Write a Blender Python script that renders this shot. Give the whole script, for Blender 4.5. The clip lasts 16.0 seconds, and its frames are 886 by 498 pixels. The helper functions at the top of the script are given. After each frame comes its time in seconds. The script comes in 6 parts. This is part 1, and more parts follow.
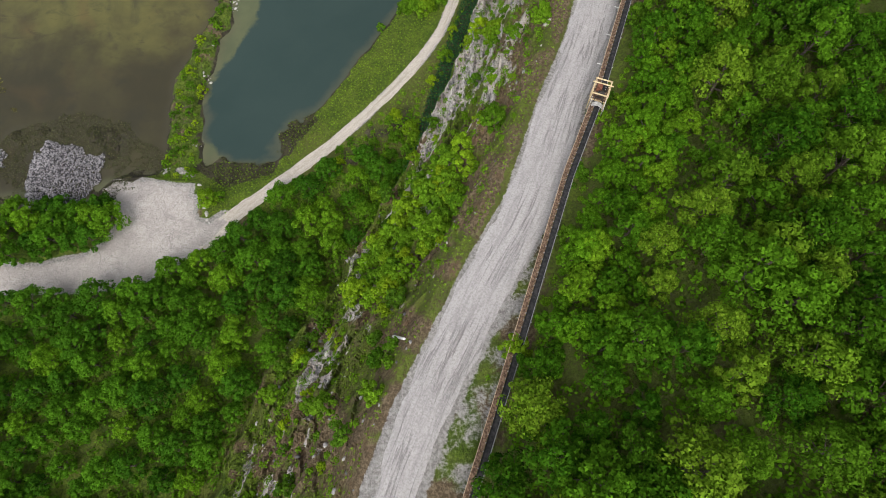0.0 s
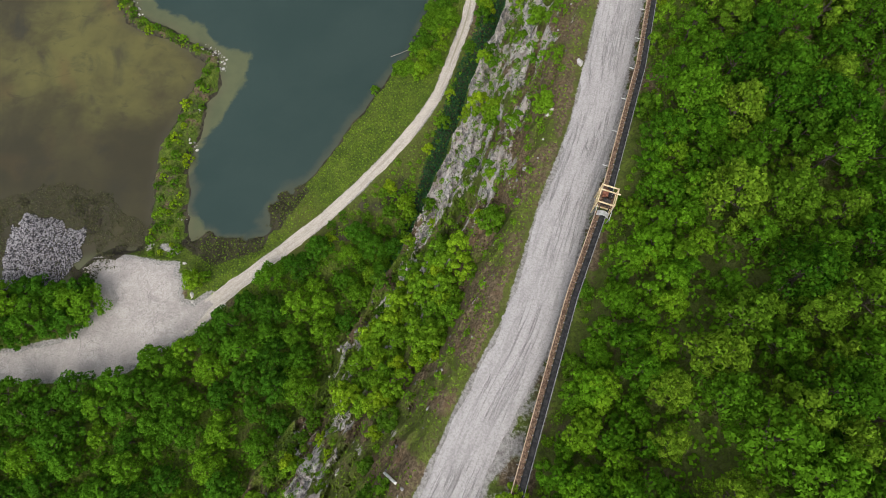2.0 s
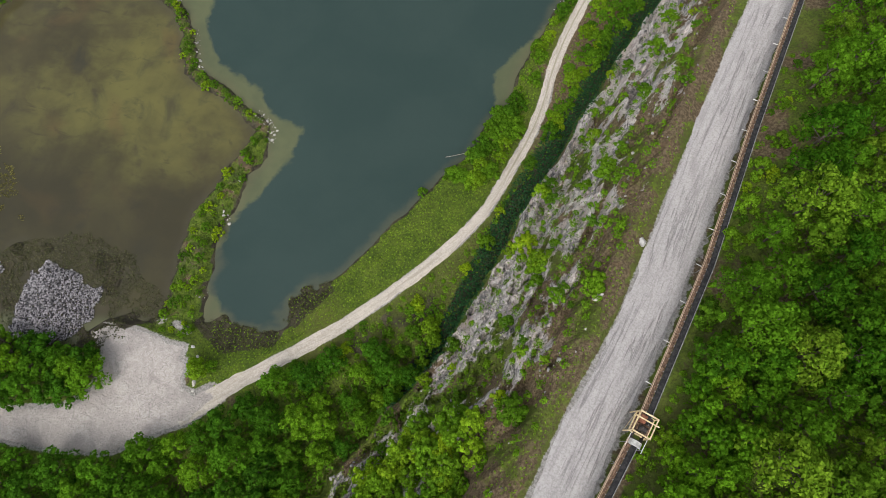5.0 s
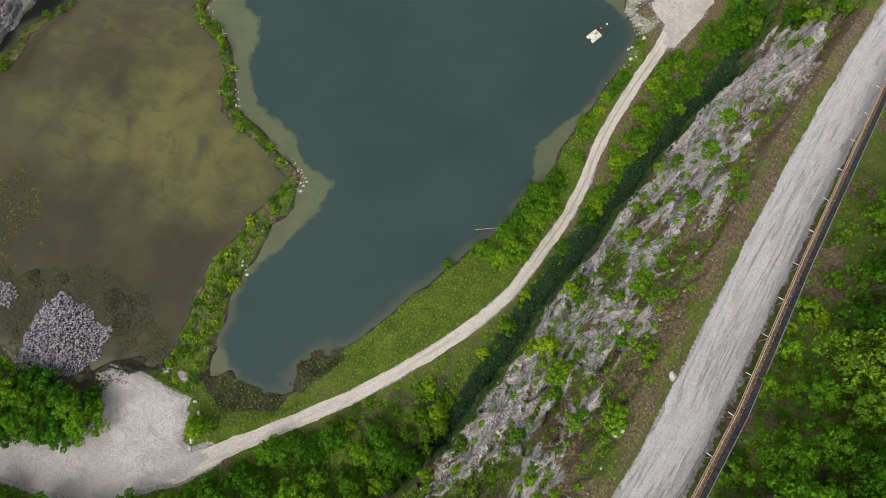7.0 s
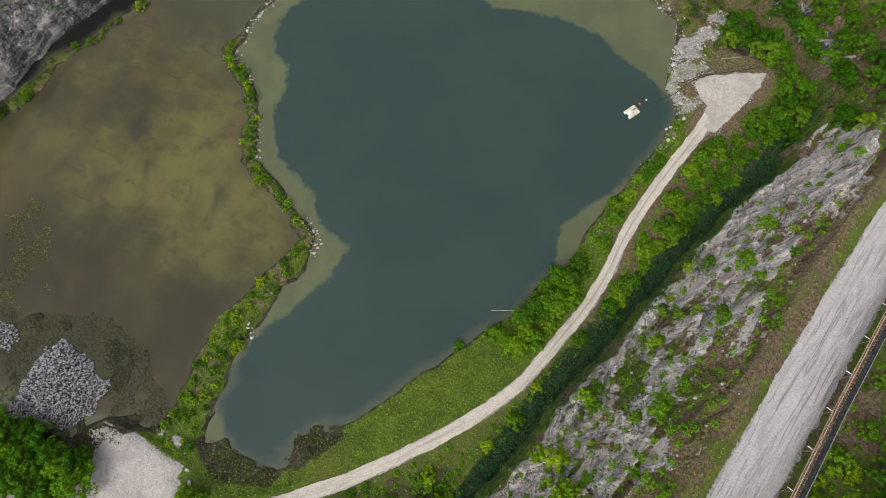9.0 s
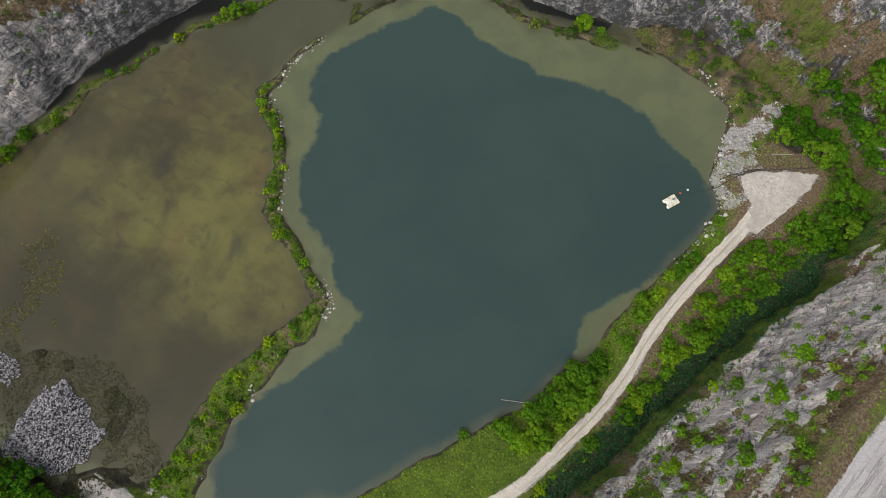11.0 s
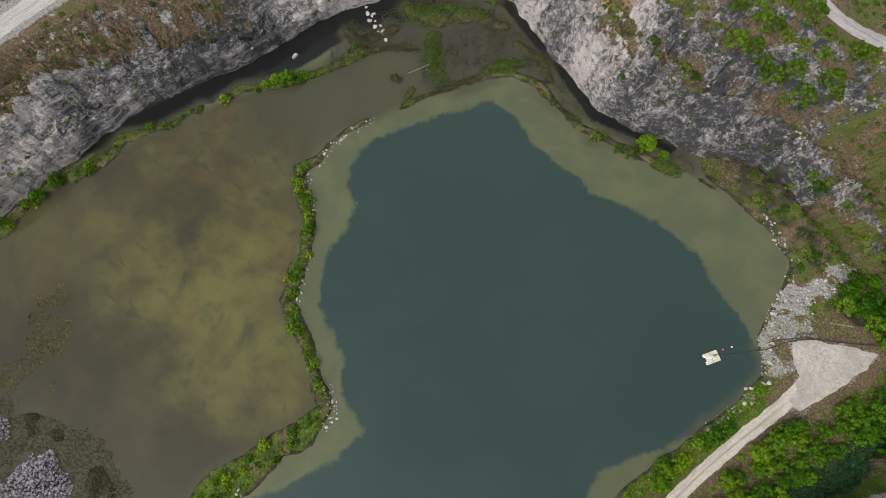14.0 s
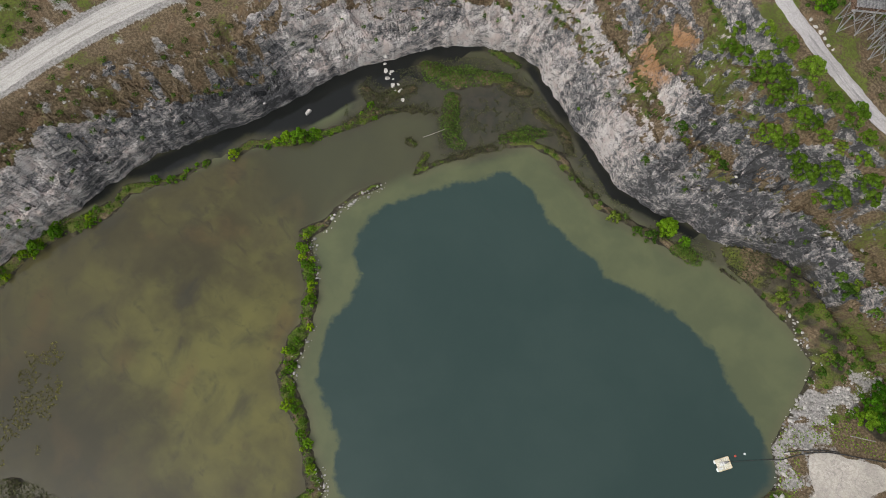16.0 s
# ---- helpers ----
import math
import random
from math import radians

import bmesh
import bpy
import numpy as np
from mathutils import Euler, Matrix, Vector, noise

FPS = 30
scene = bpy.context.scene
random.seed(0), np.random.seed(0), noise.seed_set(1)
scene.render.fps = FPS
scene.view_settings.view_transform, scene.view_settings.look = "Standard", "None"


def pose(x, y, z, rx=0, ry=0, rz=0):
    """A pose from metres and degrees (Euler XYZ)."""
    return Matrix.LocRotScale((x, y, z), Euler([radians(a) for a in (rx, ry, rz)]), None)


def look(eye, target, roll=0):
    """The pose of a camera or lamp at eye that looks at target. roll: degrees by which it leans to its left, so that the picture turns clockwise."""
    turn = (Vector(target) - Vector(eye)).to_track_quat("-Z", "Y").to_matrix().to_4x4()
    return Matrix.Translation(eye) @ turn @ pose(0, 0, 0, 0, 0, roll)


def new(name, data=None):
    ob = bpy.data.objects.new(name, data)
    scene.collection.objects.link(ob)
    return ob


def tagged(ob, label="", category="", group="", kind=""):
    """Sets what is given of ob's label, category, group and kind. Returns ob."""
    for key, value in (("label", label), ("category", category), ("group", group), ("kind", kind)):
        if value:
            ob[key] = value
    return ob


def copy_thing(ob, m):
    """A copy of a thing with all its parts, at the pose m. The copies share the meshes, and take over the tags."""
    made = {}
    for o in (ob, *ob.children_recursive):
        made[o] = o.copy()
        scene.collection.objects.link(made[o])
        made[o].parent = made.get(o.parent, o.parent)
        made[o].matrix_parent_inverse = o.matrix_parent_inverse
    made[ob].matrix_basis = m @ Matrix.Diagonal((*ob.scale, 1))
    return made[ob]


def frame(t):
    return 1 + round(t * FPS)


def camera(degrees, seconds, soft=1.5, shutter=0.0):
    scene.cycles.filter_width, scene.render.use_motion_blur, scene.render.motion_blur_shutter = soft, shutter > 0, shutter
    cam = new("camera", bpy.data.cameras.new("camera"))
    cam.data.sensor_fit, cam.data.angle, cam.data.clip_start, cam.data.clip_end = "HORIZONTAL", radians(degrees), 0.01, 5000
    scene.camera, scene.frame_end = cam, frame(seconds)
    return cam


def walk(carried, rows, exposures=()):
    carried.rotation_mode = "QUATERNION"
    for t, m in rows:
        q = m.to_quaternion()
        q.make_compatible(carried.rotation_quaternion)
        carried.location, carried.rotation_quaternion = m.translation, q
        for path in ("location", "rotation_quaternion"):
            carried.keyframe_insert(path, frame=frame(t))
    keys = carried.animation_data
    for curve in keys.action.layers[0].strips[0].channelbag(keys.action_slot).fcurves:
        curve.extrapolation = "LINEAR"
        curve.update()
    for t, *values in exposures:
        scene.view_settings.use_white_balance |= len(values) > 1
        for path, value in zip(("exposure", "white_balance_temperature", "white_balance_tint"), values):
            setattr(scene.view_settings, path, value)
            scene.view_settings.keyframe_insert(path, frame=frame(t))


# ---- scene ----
cam = camera(71.4, 16.0, soft=0.7)
METRES, EYE, TILT, LEAN, TURN = 170.0, 151.5, -71.5, 0.0, 0.0
ROWS = [
    (0.0, 0.0, 0.0, 0.0, -0.0, 0.0, -0.0),
    (0.5, 0.0015, 0.011, 0.033, 0.03, -0.5, 0.0),
    (1.0, 0.0029, 0.0219, 0.0657, 0.03, -0.55, -0.0),
    (1.5, 0.0045, 0.0329, 0.0984, 0.05, -0.58, -0.01),
    (2.0, 0.0059, 0.0438, 0.1312, 0.06, -0.64, -0.02),
    (2.5, 0.0069, 0.0547, 0.1633, 0.07, -0.65, -0.05),
    (3.0, 0.0081, 0.0657, 0.1956, 0.07, -0.65, -0.12),
    (3.5, 0.0079, 0.076, 0.2281, 0.38, -0.63, -1.18),
    (4.0, 0.0056, 0.086, 0.2587, 1.56, -0.7, -4.68),
    (6.5, -0.0242, 0.1315, 0.4001, 5.33, -1.54, -15.46),
    (7.0, -0.0332, 0.1401, 0.4274, 5.89, -1.69, -17.03),
    (7.5, -0.0415, 0.1489, 0.4546, 6.45, -1.86, -18.43),
    (8.0, -0.0518, 0.1574, 0.4816, 6.9, -2.01, -19.64),
    (8.5, -0.0612, 0.1662, 0.508, 7.32, -2.1, -20.62),
    (9.0, -0.0727, 0.1746, 0.5354, 7.77, -2.3, -21.83),
    (11.5, -0.1394, 0.2158, 0.6648, 10.79, -3.72, -29.24),
    (12.0, -0.1544, 0.2239, 0.6892, 11.36, -3.98, -30.53),
    (12.5, -0.1706, 0.2316, 0.7142, 12.13, -4.39, -32.14),
    (13.0, -0.1878, 0.2392, 0.738, 12.91, -4.82, -33.85),
    (13.5, -0.2044, 0.2468, 0.7622, 13.64, -5.24, -35.23),
    (14.0, -0.2219, 0.2546, 0.7847, 14.18, -5.48, -36.39),
    (14.5, -0.2415, 0.2617, 0.8068, 14.54, -5.7, -37.35),
    (15.0, -0.2614, 0.2686, 0.8307, 14.99, -6.06, -38.23),
    (15.5, -0.2783, 0.2768, 0.8527, 15.44, -6.23, -38.9),
    (16.0, -0.2983, 0.2839, 0.877, 15.9, -6.63, -39.67),
]
walk(cam, [(t, pose(0, 0, EYE, TILT, LEAN, TURN) @ pose(METRES * x, METRES * y, METRES * z, 90 + pitch, roll, yaw)) for t, x, y, z, yaw, pitch, roll in ROWS],
     exposures=[(0.0, 0.02), (4.0, 0.0), (9.0, -0.05), (12.0, -0.12), (16.0, -0.16)])

SKY, SUN, STEP, FINE = 0.240, 0.98, 1.0, 0.36

# ---- world, sun and exposure ----
world = bpy.data.worlds.new("overcast_sky")
scene.world = world
world.use_nodes = True
wn = world.node_tree
wn.nodes.clear()
w_out = wn.nodes.new("ShaderNodeOutputWorld")
w_bg = wn.nodes.new("ShaderNodeBackground")
w_sky = wn.nodes.new("ShaderNodeTexSky")
w_sky.sky_type = "NISHITA"
w_sky.sun_disc = False
w_sky.sun_elevation = radians(53)
w_sky.sun_rotation = radians(190)
w_sky.dust_density = 4.0
w_hsv = wn.nodes.new("ShaderNodeHueSaturation")
w_hsv.inputs["Saturation"].default_value = 0.32
wn.links.new(w_sky.outputs[0], w_hsv.inputs["Color"])
wn.links.new(w_hsv.outputs[0], w_bg.inputs[0])
w_bg.inputs[1].default_value = SKY
wn.links.new(w_bg.outputs[0], w_out.inputs[0])
sun_lamp = bpy.data.lights.new("sun", "SUN")
sun_lamp.energy = SUN
sun_lamp.angle = radians(30)
sun_lamp.color = (1.0, 0.97, 0.92)
sun_ob = new("sun", sun_lamp)
sun_ob.matrix_world = look((-24, -88, 172), (0, 40, 0))


# ---- noise and plan geometry ----
def lattice(ix, iy, seed):
    v = np.sin(ix * 127.1 + iy * 311.7 + seed * 74.7) * 43758.5453
    return v - np.floor(v)


def vnoise(x, y, seed=0):
    ix, iy = np.floor(x), np.floor(y)
    fx, fy = x - ix, y - iy
    fx, fy = fx * fx * (3 - 2 * fx), fy * fy * (3 - 2 * fy)
    a, b = lattice(ix, iy, seed), lattice(ix + 1, iy, seed)
    c, d = lattice(ix, iy + 1, seed), lattice(ix + 1, iy + 1, seed)
    return (a * (1 - fx) + b * fx) * (1 - fy) + (c * (1 - fx) + d * fx) * fy


def fbm(x, y, size, octaves=4, seed=0):
    """Value noise between -1 and 1, features of that size in metres."""
    total, amp, norm = 0.0, 1.0, 0.0
    x, y = np.asarray(x, float) / size, np.asarray(y, float) / size
    for i in range(octaves):
        total = total + amp * (2 * vnoise(x, y, seed + i) - 1)
        norm += amp
        amp *= 0.5
        x, y = x * 2.03 + 17.1, y * 2.03 + 5.3
    return total / norm


def blocks(x, y, size, stretch, turn, seed):
    """Broken rock: for each place its block's random value, and the height of that block's tilted top."""
    c, n = math.cos(radians(turn)), math.sin(radians(turn))
    u, v = (x * c + y * n) / (size * stretch), (-x * n + y * c) / size
    iu, iv = np.floor(u), np.floor(v)
    best = np.full(np.shape(x), 1e9)
    value, top = np.zeros(np.shape(x)), np.zeros(np.shape(x))
    for a in (-1, 0, 1):
        for b in (-1, 0, 1):
            cu, cv = iu + a, iv + b
            du, dv = u - cu - lattice(cu, cv, seed), v - cv - lattice(cu, cv, seed + 1)
            d = du * du + dv * dv
            r = lattice(cu, cv, seed + 2)
            tilt = (lattice(cu, cv, seed + 3) - 0.5) * du * stretch + (lattice(cu, cv, seed + 4) - 0.5) * dv * 1.6
            hit = d < best
            best = np.where(hit, d, best)
            value = np.where(hit, r, value)
            top = np.where(hit, (r - 0.5) + tilt, top)
    return value, top * size


def smooth(a, b, v):
    t = np.clip((v - a) / (b - a), 0, 1)
    return t * t * (3 - 2 * t)


def near_line(x, y, line):
    """Distance to a polyline, its third value there, the side (left is plus) and the run along it."""
    x, y = np.asarray(x, float), np.asarray(y, float)
    best = np.full(x.shape, 1e18)
    zed, side, run = np.zeros(x.shape), np.ones(x.shape), np.zeros(x.shape)
    done = 0.0
    for p, q in zip(line[:-1], line[1:]):
        dx, dy = q[0] - p[0], q[1] - p[1]
        long = math.hypot(dx, dy)
        t = np.clip(((x - p[0]) * dx + (y - p[1]) * dy) / long ** 2, 0, 1)
        ex, ey = x - p[0] - t * dx, y - p[1] - t * dy
        d2 = ex * ex + ey * ey
        hit = d2 < best
        best = np.where(hit, d2, best)
        if len(p) > 2:
            zed = np.where(hit, p[2] + t * (q[2] - p[2]), zed)
        side = np.where(hit, np.where(dx * ey - dy * ex > 0, 1.0, -1.0), side)
        run = np.where(hit, done + t * long, run)
        done += long
    return np.sqrt(best), zed, side, run


def inside(x, y, ring):
    x, y = np.asarray(x, float), np.asarray(y, float)
    odd = np.zeros(x.shape, bool)
    for p, q in zip(ring, ring[1:] + ring[:1]):
        if p[1] == q[1]:
            continue
        odd ^= ((p[1] > y) != (q[1] > y)) & (x < (q[0] - p[0]) * (y - p[1]) / (q[1] - p[1]) + p[0])
    return odd


def to_ring(x, y, ring):
    """Signed distance to a closed ring (inside is minus), and the ring's third value."""
    d, z, _, run = near_line(x, y, ring + ring[:1])
    return np.where(inside(x, y, ring), -d, d), z, run


# foot of the quarry's faces, and their rim with its height
FOOT = [(-70, -60), (-58, -25), (-48, 0), (-41, 20), (-27, 41), (-19, 55), (-13.7, 64.5), (-5.6, 75.6), (-1.2, 88), (3, 101),
        (7, 112.5), (11, 124), (16.5, 137), (21, 149), (26, 162), (32.5, 177.5), (39.5, 190), (44, 206), (46, 216), (40, 228),
        (24, 238), (10, 243), (-5, 248), (-16, 248.5), (-23, 247), (-31, 242.5), (-43.5, 239.6), (-59.5, 236), (-66, 238.7),
        (-75, 242.3), (-91.5, 247.7), (-100, 251), (-108, 250.7), (-116, 247.4), (-123, 240.7), (-132, 226), (-137.5, 219),
        (-140.6, 209), (-144.6, 191.5), (-152.8, 171.5), (-158, 162), (-160.6, 150), (-163, 135), (-164.5, 113), (-175, 80),
        (-190, 20), (-150, -60)]
RIM_SE = [(-30, -60, 56), (-16, -30, 55.5), (-12.5, -6, 53.7), (-10.5, 5, 52.8), (-5, 17.5, 51.6), (0, 28.5, 50.4), (6.5, 42, 49),
          (14.5, 62, 46.5), (22.5, 83, 43.6), (27, 100, 41.4), (34, 125.5, 39), (41.5, 155.5, 35.2), (52, 184, 32.6), (58, 199, 31)]
RIM_N = [(66, 222, 29.5), (62, 243, 29.5), (46, 258, 30), (22, 266, 31), (-3, 268, 31.5), (-14, 267, 32.5), (-24, 264.8, 33.8), (-38, 267, 35.5),
         (-52, 271, 37), (-64, 276, 38), (-85, 276, 34), (-105, 272, 29), (-122, 264, 25), (-136, 250, 23), (-147, 230, 22),
         (-155, 212, 22), (-162, 195, 22.5), (-168, 180, 23), (-173, 165, 24), (-176, 150, 25), (-179, 130, 26.5), (-182, 110, 28),
         (-200, 60, 30), (-220, 0, 34), (-180, -80, 40), (-60, -90, 50)]
RIM = RIM_SE + RIM_N
LAKE = [(-62, 72), (-57, 70), (-47, 74), (-42, 78.5), (-44, 82), (-36.5, 89), (-27, 104), (-16, 121), (-8, 132.5), (-4, 144),
        (0, 149), (0.5, 157.6), (3.5, 167.6), (8.8, 185), (12, 194), (13, 203), (7, 209), (7, 218), (6, 225), (3.7, 232),
        (-5.7, 236), (-17, 237.5), (-25, 239), (-33, 244), (-45, 242), (-60, 239), (-75, 245), (-92, 251), (-108, 254),
        (-125, 244), (-140, 220), (-145, 209), (-149, 190), (-156, 171), (-164, 150), (-167, 113), (-176, 82), (-150, 60),
        (-115, 58), (-97, 60), (-88, 67), (-78, 72), (-70, 73)]
DEEP = [(5.2, 209.6), (-5, 214), (-14, 218), (-21, 219), (-29, 220), (-38, 217.6), (-47.6, 215.4), (-50.7, 217.6), (-58, 217),
        (-67, 217), (-76, 221.5), (-85, 221), (-88, 216.6), (-93, 209), (-100, 197), (-103.5, 188), (-103, 181), (-100, 176),
        (-93.6, 174), (-91, 166), (-91, 158), (-86.6, 151), (-82.6, 146.4), (-76, 143.5), (-69.6, 141), (-64, 134.3),
        (-57.6, 132), (-54, 130.7), (-55.5, 122), (-59.4, 112), (-64, 104), (-67, 96), (-67.5, 90), (-66, 82), (-59, 76),
        (-50, 72), (-38, 80), (-28, 97), (-12, 119), (-4, 131), (-2, 143), (-4, 150), (-5, 158), (0, 168), (12, 186), (16, 203)]
BROWN = [(-72, 72), (-74, 94), (-72.5, 106), (-64, 123), (-63, 128.5), (-74, 134.5), (-86, 140.5), (-93.5, 150), (-101, 162.5),
         (-112, 171), (-111, 188), (-106, 196), (-103, 203), (-99, 213), (-93, 223), (-88, 232), (-78, 234), (-70, 236), (-90, 250), (-112, 250), (-130, 235), (-137, 218), (-128, 208), (-134, 190), (-142, 178), (-152, 156), (-160, 135), (-164, 112), (-180, 80), (-150, 60), (-90, 70)]
SPIT = [(-71, 72, 5.4), (-71.6, 85, 5.2), (-71.8, 94, 5.0), (-71, 103, 4.7), (-69.4, 111, 4.2), (-66.8, 118, 3.7), (-64.8, 124, 3.4), (-64.8, 129, 2.8),
        (-68, 131.6, 2), (-74, 134.5, 2), (-79, 138, 2), (-86, 140.5, 2.2), (-91.4, 144, 2.6), (-93.5, 150, 2.4), (-95, 155, 2.1),
        (-101, 162.5, 1.9), (-108, 168, 2), (-113, 171.4, 1.9), (-110.7, 177, 1), (-111.5, 182, .7), (-110.5, 188.3, .7), (-107.8, 194.6, .8)]
STRIP = [(-161.5, 109.5, 3), (-163, 117, 3), (-162, 127, 3), (-158, 135, 3.5), (-155.6, 143, 2), (-156.7, 148, 1.6), (-150, 158.4, 1.6), (-147, 168, 1.2)]
STRIP_B = [(-144, 174, 1.2), (-141.6, 180.5, 2), (-133, 190, 1.8), (-127, 200, 1.5), (-124, 210, 3)]
MARSH = [(-127, 199), (-125, 205), (-121, 212.5), (-114.5, 218), (-110, 220), (-104, 214), (-101, 212), (-98, 213), (-93.6, 219.7),
         (-90, 225), (-88, 232.6), (-80, 234), (-73.7, 232), (-64, 229.6), (-56, 229.7), (-38, 234), (-40, 236), (-58, 232.5),
         (-68, 235), (-78, 239), (-88, 243), (-98, 247), (-105, 247), (-114, 243.5), (-121, 236.5), (-128, 225), (-134, 216), (-133, 208)]
MARSH_GREEN = [[(-123, 230, 3), (-116.4, 231.5, 4), (-109.5, 238, 3.5), (-104, 243, 2)], [(-111, 227.5, 2.4), (-107, 221, 2.4), (-100.5, 218, 2.2)],
               [(-92, 227.5, 2), (-88, 233.5, 2.4), (-85, 236, 1.8)], [(-113, 247, 1.5), (-104, 248, 1.5)], [(-38, 233.6, 1.6), (-33, 235, 1.6)]]
MARSH_TAN = [[(-127, 200.8, 1.4), (-124.9, 207.5, 1.8), (-118.5, 216.5, 1.6), (-111.5, 221, 1.5)], [(-131, 213.5, 2.0), (-125.6, 212.8, 2.4), (-122, 222, 2)],
             [(-111, 209.7, 1.1), (-109.3, 210, 1.1)], [(-104.6, 209.7, 1.1), (-102.9, 203.6, 0.9), (-101.6, 207.8, 1.1), (-98.7, 213.8, 1.3), (-94.6, 221, 1.4), (-91.5, 224.4, 1.5)],
             [(-102, 241.6, 2.6), (-97, 243, 2)], [(-90, 240.5, 1.4), (-82, 240.5, 1.4), (-76, 237, 1.4)]]
REEDBED = [(-30, 240), (-28, 245), (-22.5, 249), (-17, 247.5), (-14, 244), (-14.5, 241), (-20, 237), (-26, 236.5)]
FLATS = [(-130, 77), (-118, 85), (-106, 90), (-92, 87), (-84, 82), (-76, 73), (-86, 66), (-95, 58), (-115, 56), (-135, 64)]
MUDS = [[(-47, 80), (-42, 77.5), (-35, 88), (-37, 91), (-43, 86.5)], [(-67, 74), (-58, 68), (-46, 72), (-45, 75), (-55, 75.5), (-62, 77)]]
SHORE_NE = [(-90, 227, 1.4), (-86, 232, 1.6), (-78, 234, 1.6), (-70, 231.5, 1.5), (-60, 230, 1.5), (-48, 232, 1.5), (-36, 235, 1.3)]
BERM = [(-87, 71.2), (-82, 73), (-78, 73.2), (-74, 72.7), (-70, 72), (-67, 71)]
# centre lines of the roads, with height
RIDGE = [(6.5, 219), (9, 223.5), (12, 227), (15, 231), (15.5, 236)]
HAUL = [(-15, -45, 58), (-11, -22, 55.5), (-7.6, -5.7, 53.5), (-3.4, 6, 52.3), (2.4, 17.7, 51.1), (8.7, 30.6, 49.6), (15.6, 42.8, 48.2), (23.5, 66, 45),
        (30.4, 83, 42.4), (38.5, 111.3, 38.8), (50.3, 152.3, 34.8), (60, 182, 32.3), (67, 202, 31), (72, 222, 29.8), (68, 248, 29.8),
        (50, 264, 30.5), (24, 271.5, 31.2), (-3, 273, 32), (-14, 271.5, 33), (-24, 269.4, 34.2), (-37, 272, 36), (-50, 275.7, 37.5), (-62, 280, 38.5), (-85, 300, 42)]
TRACK = [(-125, 42), (-102, 42.6), (-88, 43.9), (-75, 46.0), (-63, 51.0), (-56, 57.4), (-49, 63.8), (-39, 72.2), (-31.2, 78.6), (-22, 88.0), (-13, 98.3),
         (-5.5, 108.2), (-0.4, 117), (4.2, 130.4), (7.8, 141.5), (9.6, 152), (10.1, 160), (12.1, 171.5), (15.1, 182.5), (19.1, 195), (21.6, 206)]
RAMP = [(-188, 100, 29), (-186, 125, 27), (-184, 146.5, 25), (-182.5, 164, 24.5), (-180, 177, 24.2), (-176, 192, 24), (-168, 212, 24), (-158, 235, 25), (-150, 260, 27)]
APRON = [(-140, 38.0), (-140, 46), (-103, 45.0), (-96.8, 46.8), (-90.3, 48.1), (-85.7, 51.9), (-83.5, 57.3), (-85.1, 63.5), (-89.2, 66.6), (-87.4, 68.6), (-83.4, 69.3),
         (-79, 69), (-70.5, 67.3), (-66.6, 67.4), (-66.9, 64.6), (-64.0, 63.4), (-65.4, 60.2), (-63.9, 57.6), (-60.8, 56.8), (-57, 59.6), (-54.2, 57.4), (-60, 51.2), (-66.2, 47.6), (-75.8, 41), (-88.7, 39.3)]
PAD = [(19.8, 199), (19.2, 206.3), (15.6, 209.6), (13.8, 212.6), (16.5, 215.6), (21, 217.8), (26, 220.4), (31.5, 222.6), (31.4, 218.4), (28.4, 210), (26.2, 204.5), (23.6, 199)]
CONV_LOW = [(1.2, -13, 57.3), (12.3, 18.5, 53.9), (22.4, 47.7, 50.6), (29.0, 63.5, 48.6)]
CONV_UP = [(30.0, 66.5, 49.2), (40.6, 97, 44.6), (48.9, 128.3, 41.0), (60.2, 168.5, 37.2), (68, 196, 34.5)]

CONV_ALL = CONV_LOW[:-1] + CONV_UP


def along(x, y, lines):
    """Metres inside (plus) the nearest of some lines with their half widths."""
    best = np.full(np.shape(x), -1e9)
    for line in lines:
        d, r, _, _ = near_line(x, y, line)
        best = np.maximum(best, r - d)
    return best


def land_field(x, y):
    """Metres of land (plus) or water (minus) at the pit's floor, and how high that land may be."""
    wob = fbm(x, y, 5, 3, 3)
    lake, _, _ = to_ring(x, y, LAKE)
    f = lake + 0.9 * wob
    cap = np.full(np.shape(x), 2.1)
    for line in (SPIT, STRIP, STRIP_B, SHORE_NE, *MARSH_GREEN, *MARSH_TAN):
        d, r, _, _ = near_line(x, y, line)
        g = 0.76 * r + 0.35 * np.maximum(r - 3, 0) - d + (0.5 + 0.42 * r) * wob
        cap = np.where(g > f, np.minimum(0.35 + 0.22 * r, 1.1), cap)
        f = np.maximum(f, g)
    for ring in (REEDBED, FLATS):
        g = np.minimum(-to_ring(x, y, ring)[0] + 0.8 * wob, np.where(y > 190, 0.35, 0.1) + 2.6 * fbm(x, y, 6, 3, 12))
        if ring is FLATS:
            g = g - 1.6 + 3.2 * fbm(x, y, 7, 3, 14)
        cap = np.where(g > f, 0.3, cap)
        f = np.maximum(f, g)
    for ring in MUDS:
        g = -to_ring(x, y, ring)[0] - 0.4 + 2.4 * fbm(x, y, 3.5, 3, 16)
        cap = np.where(g > f, 0.22, cap)
        f = np.maximum(f, g)
    return f, cap


BLOCK = [None]


def face_run(x, y):
    """Metres along the face, without the jumps of its foot's corners."""
    w = smooth(212, 240, y)
    return (1 - w) * (0.95 * y + 0.3 * x) + w * (x + 330)


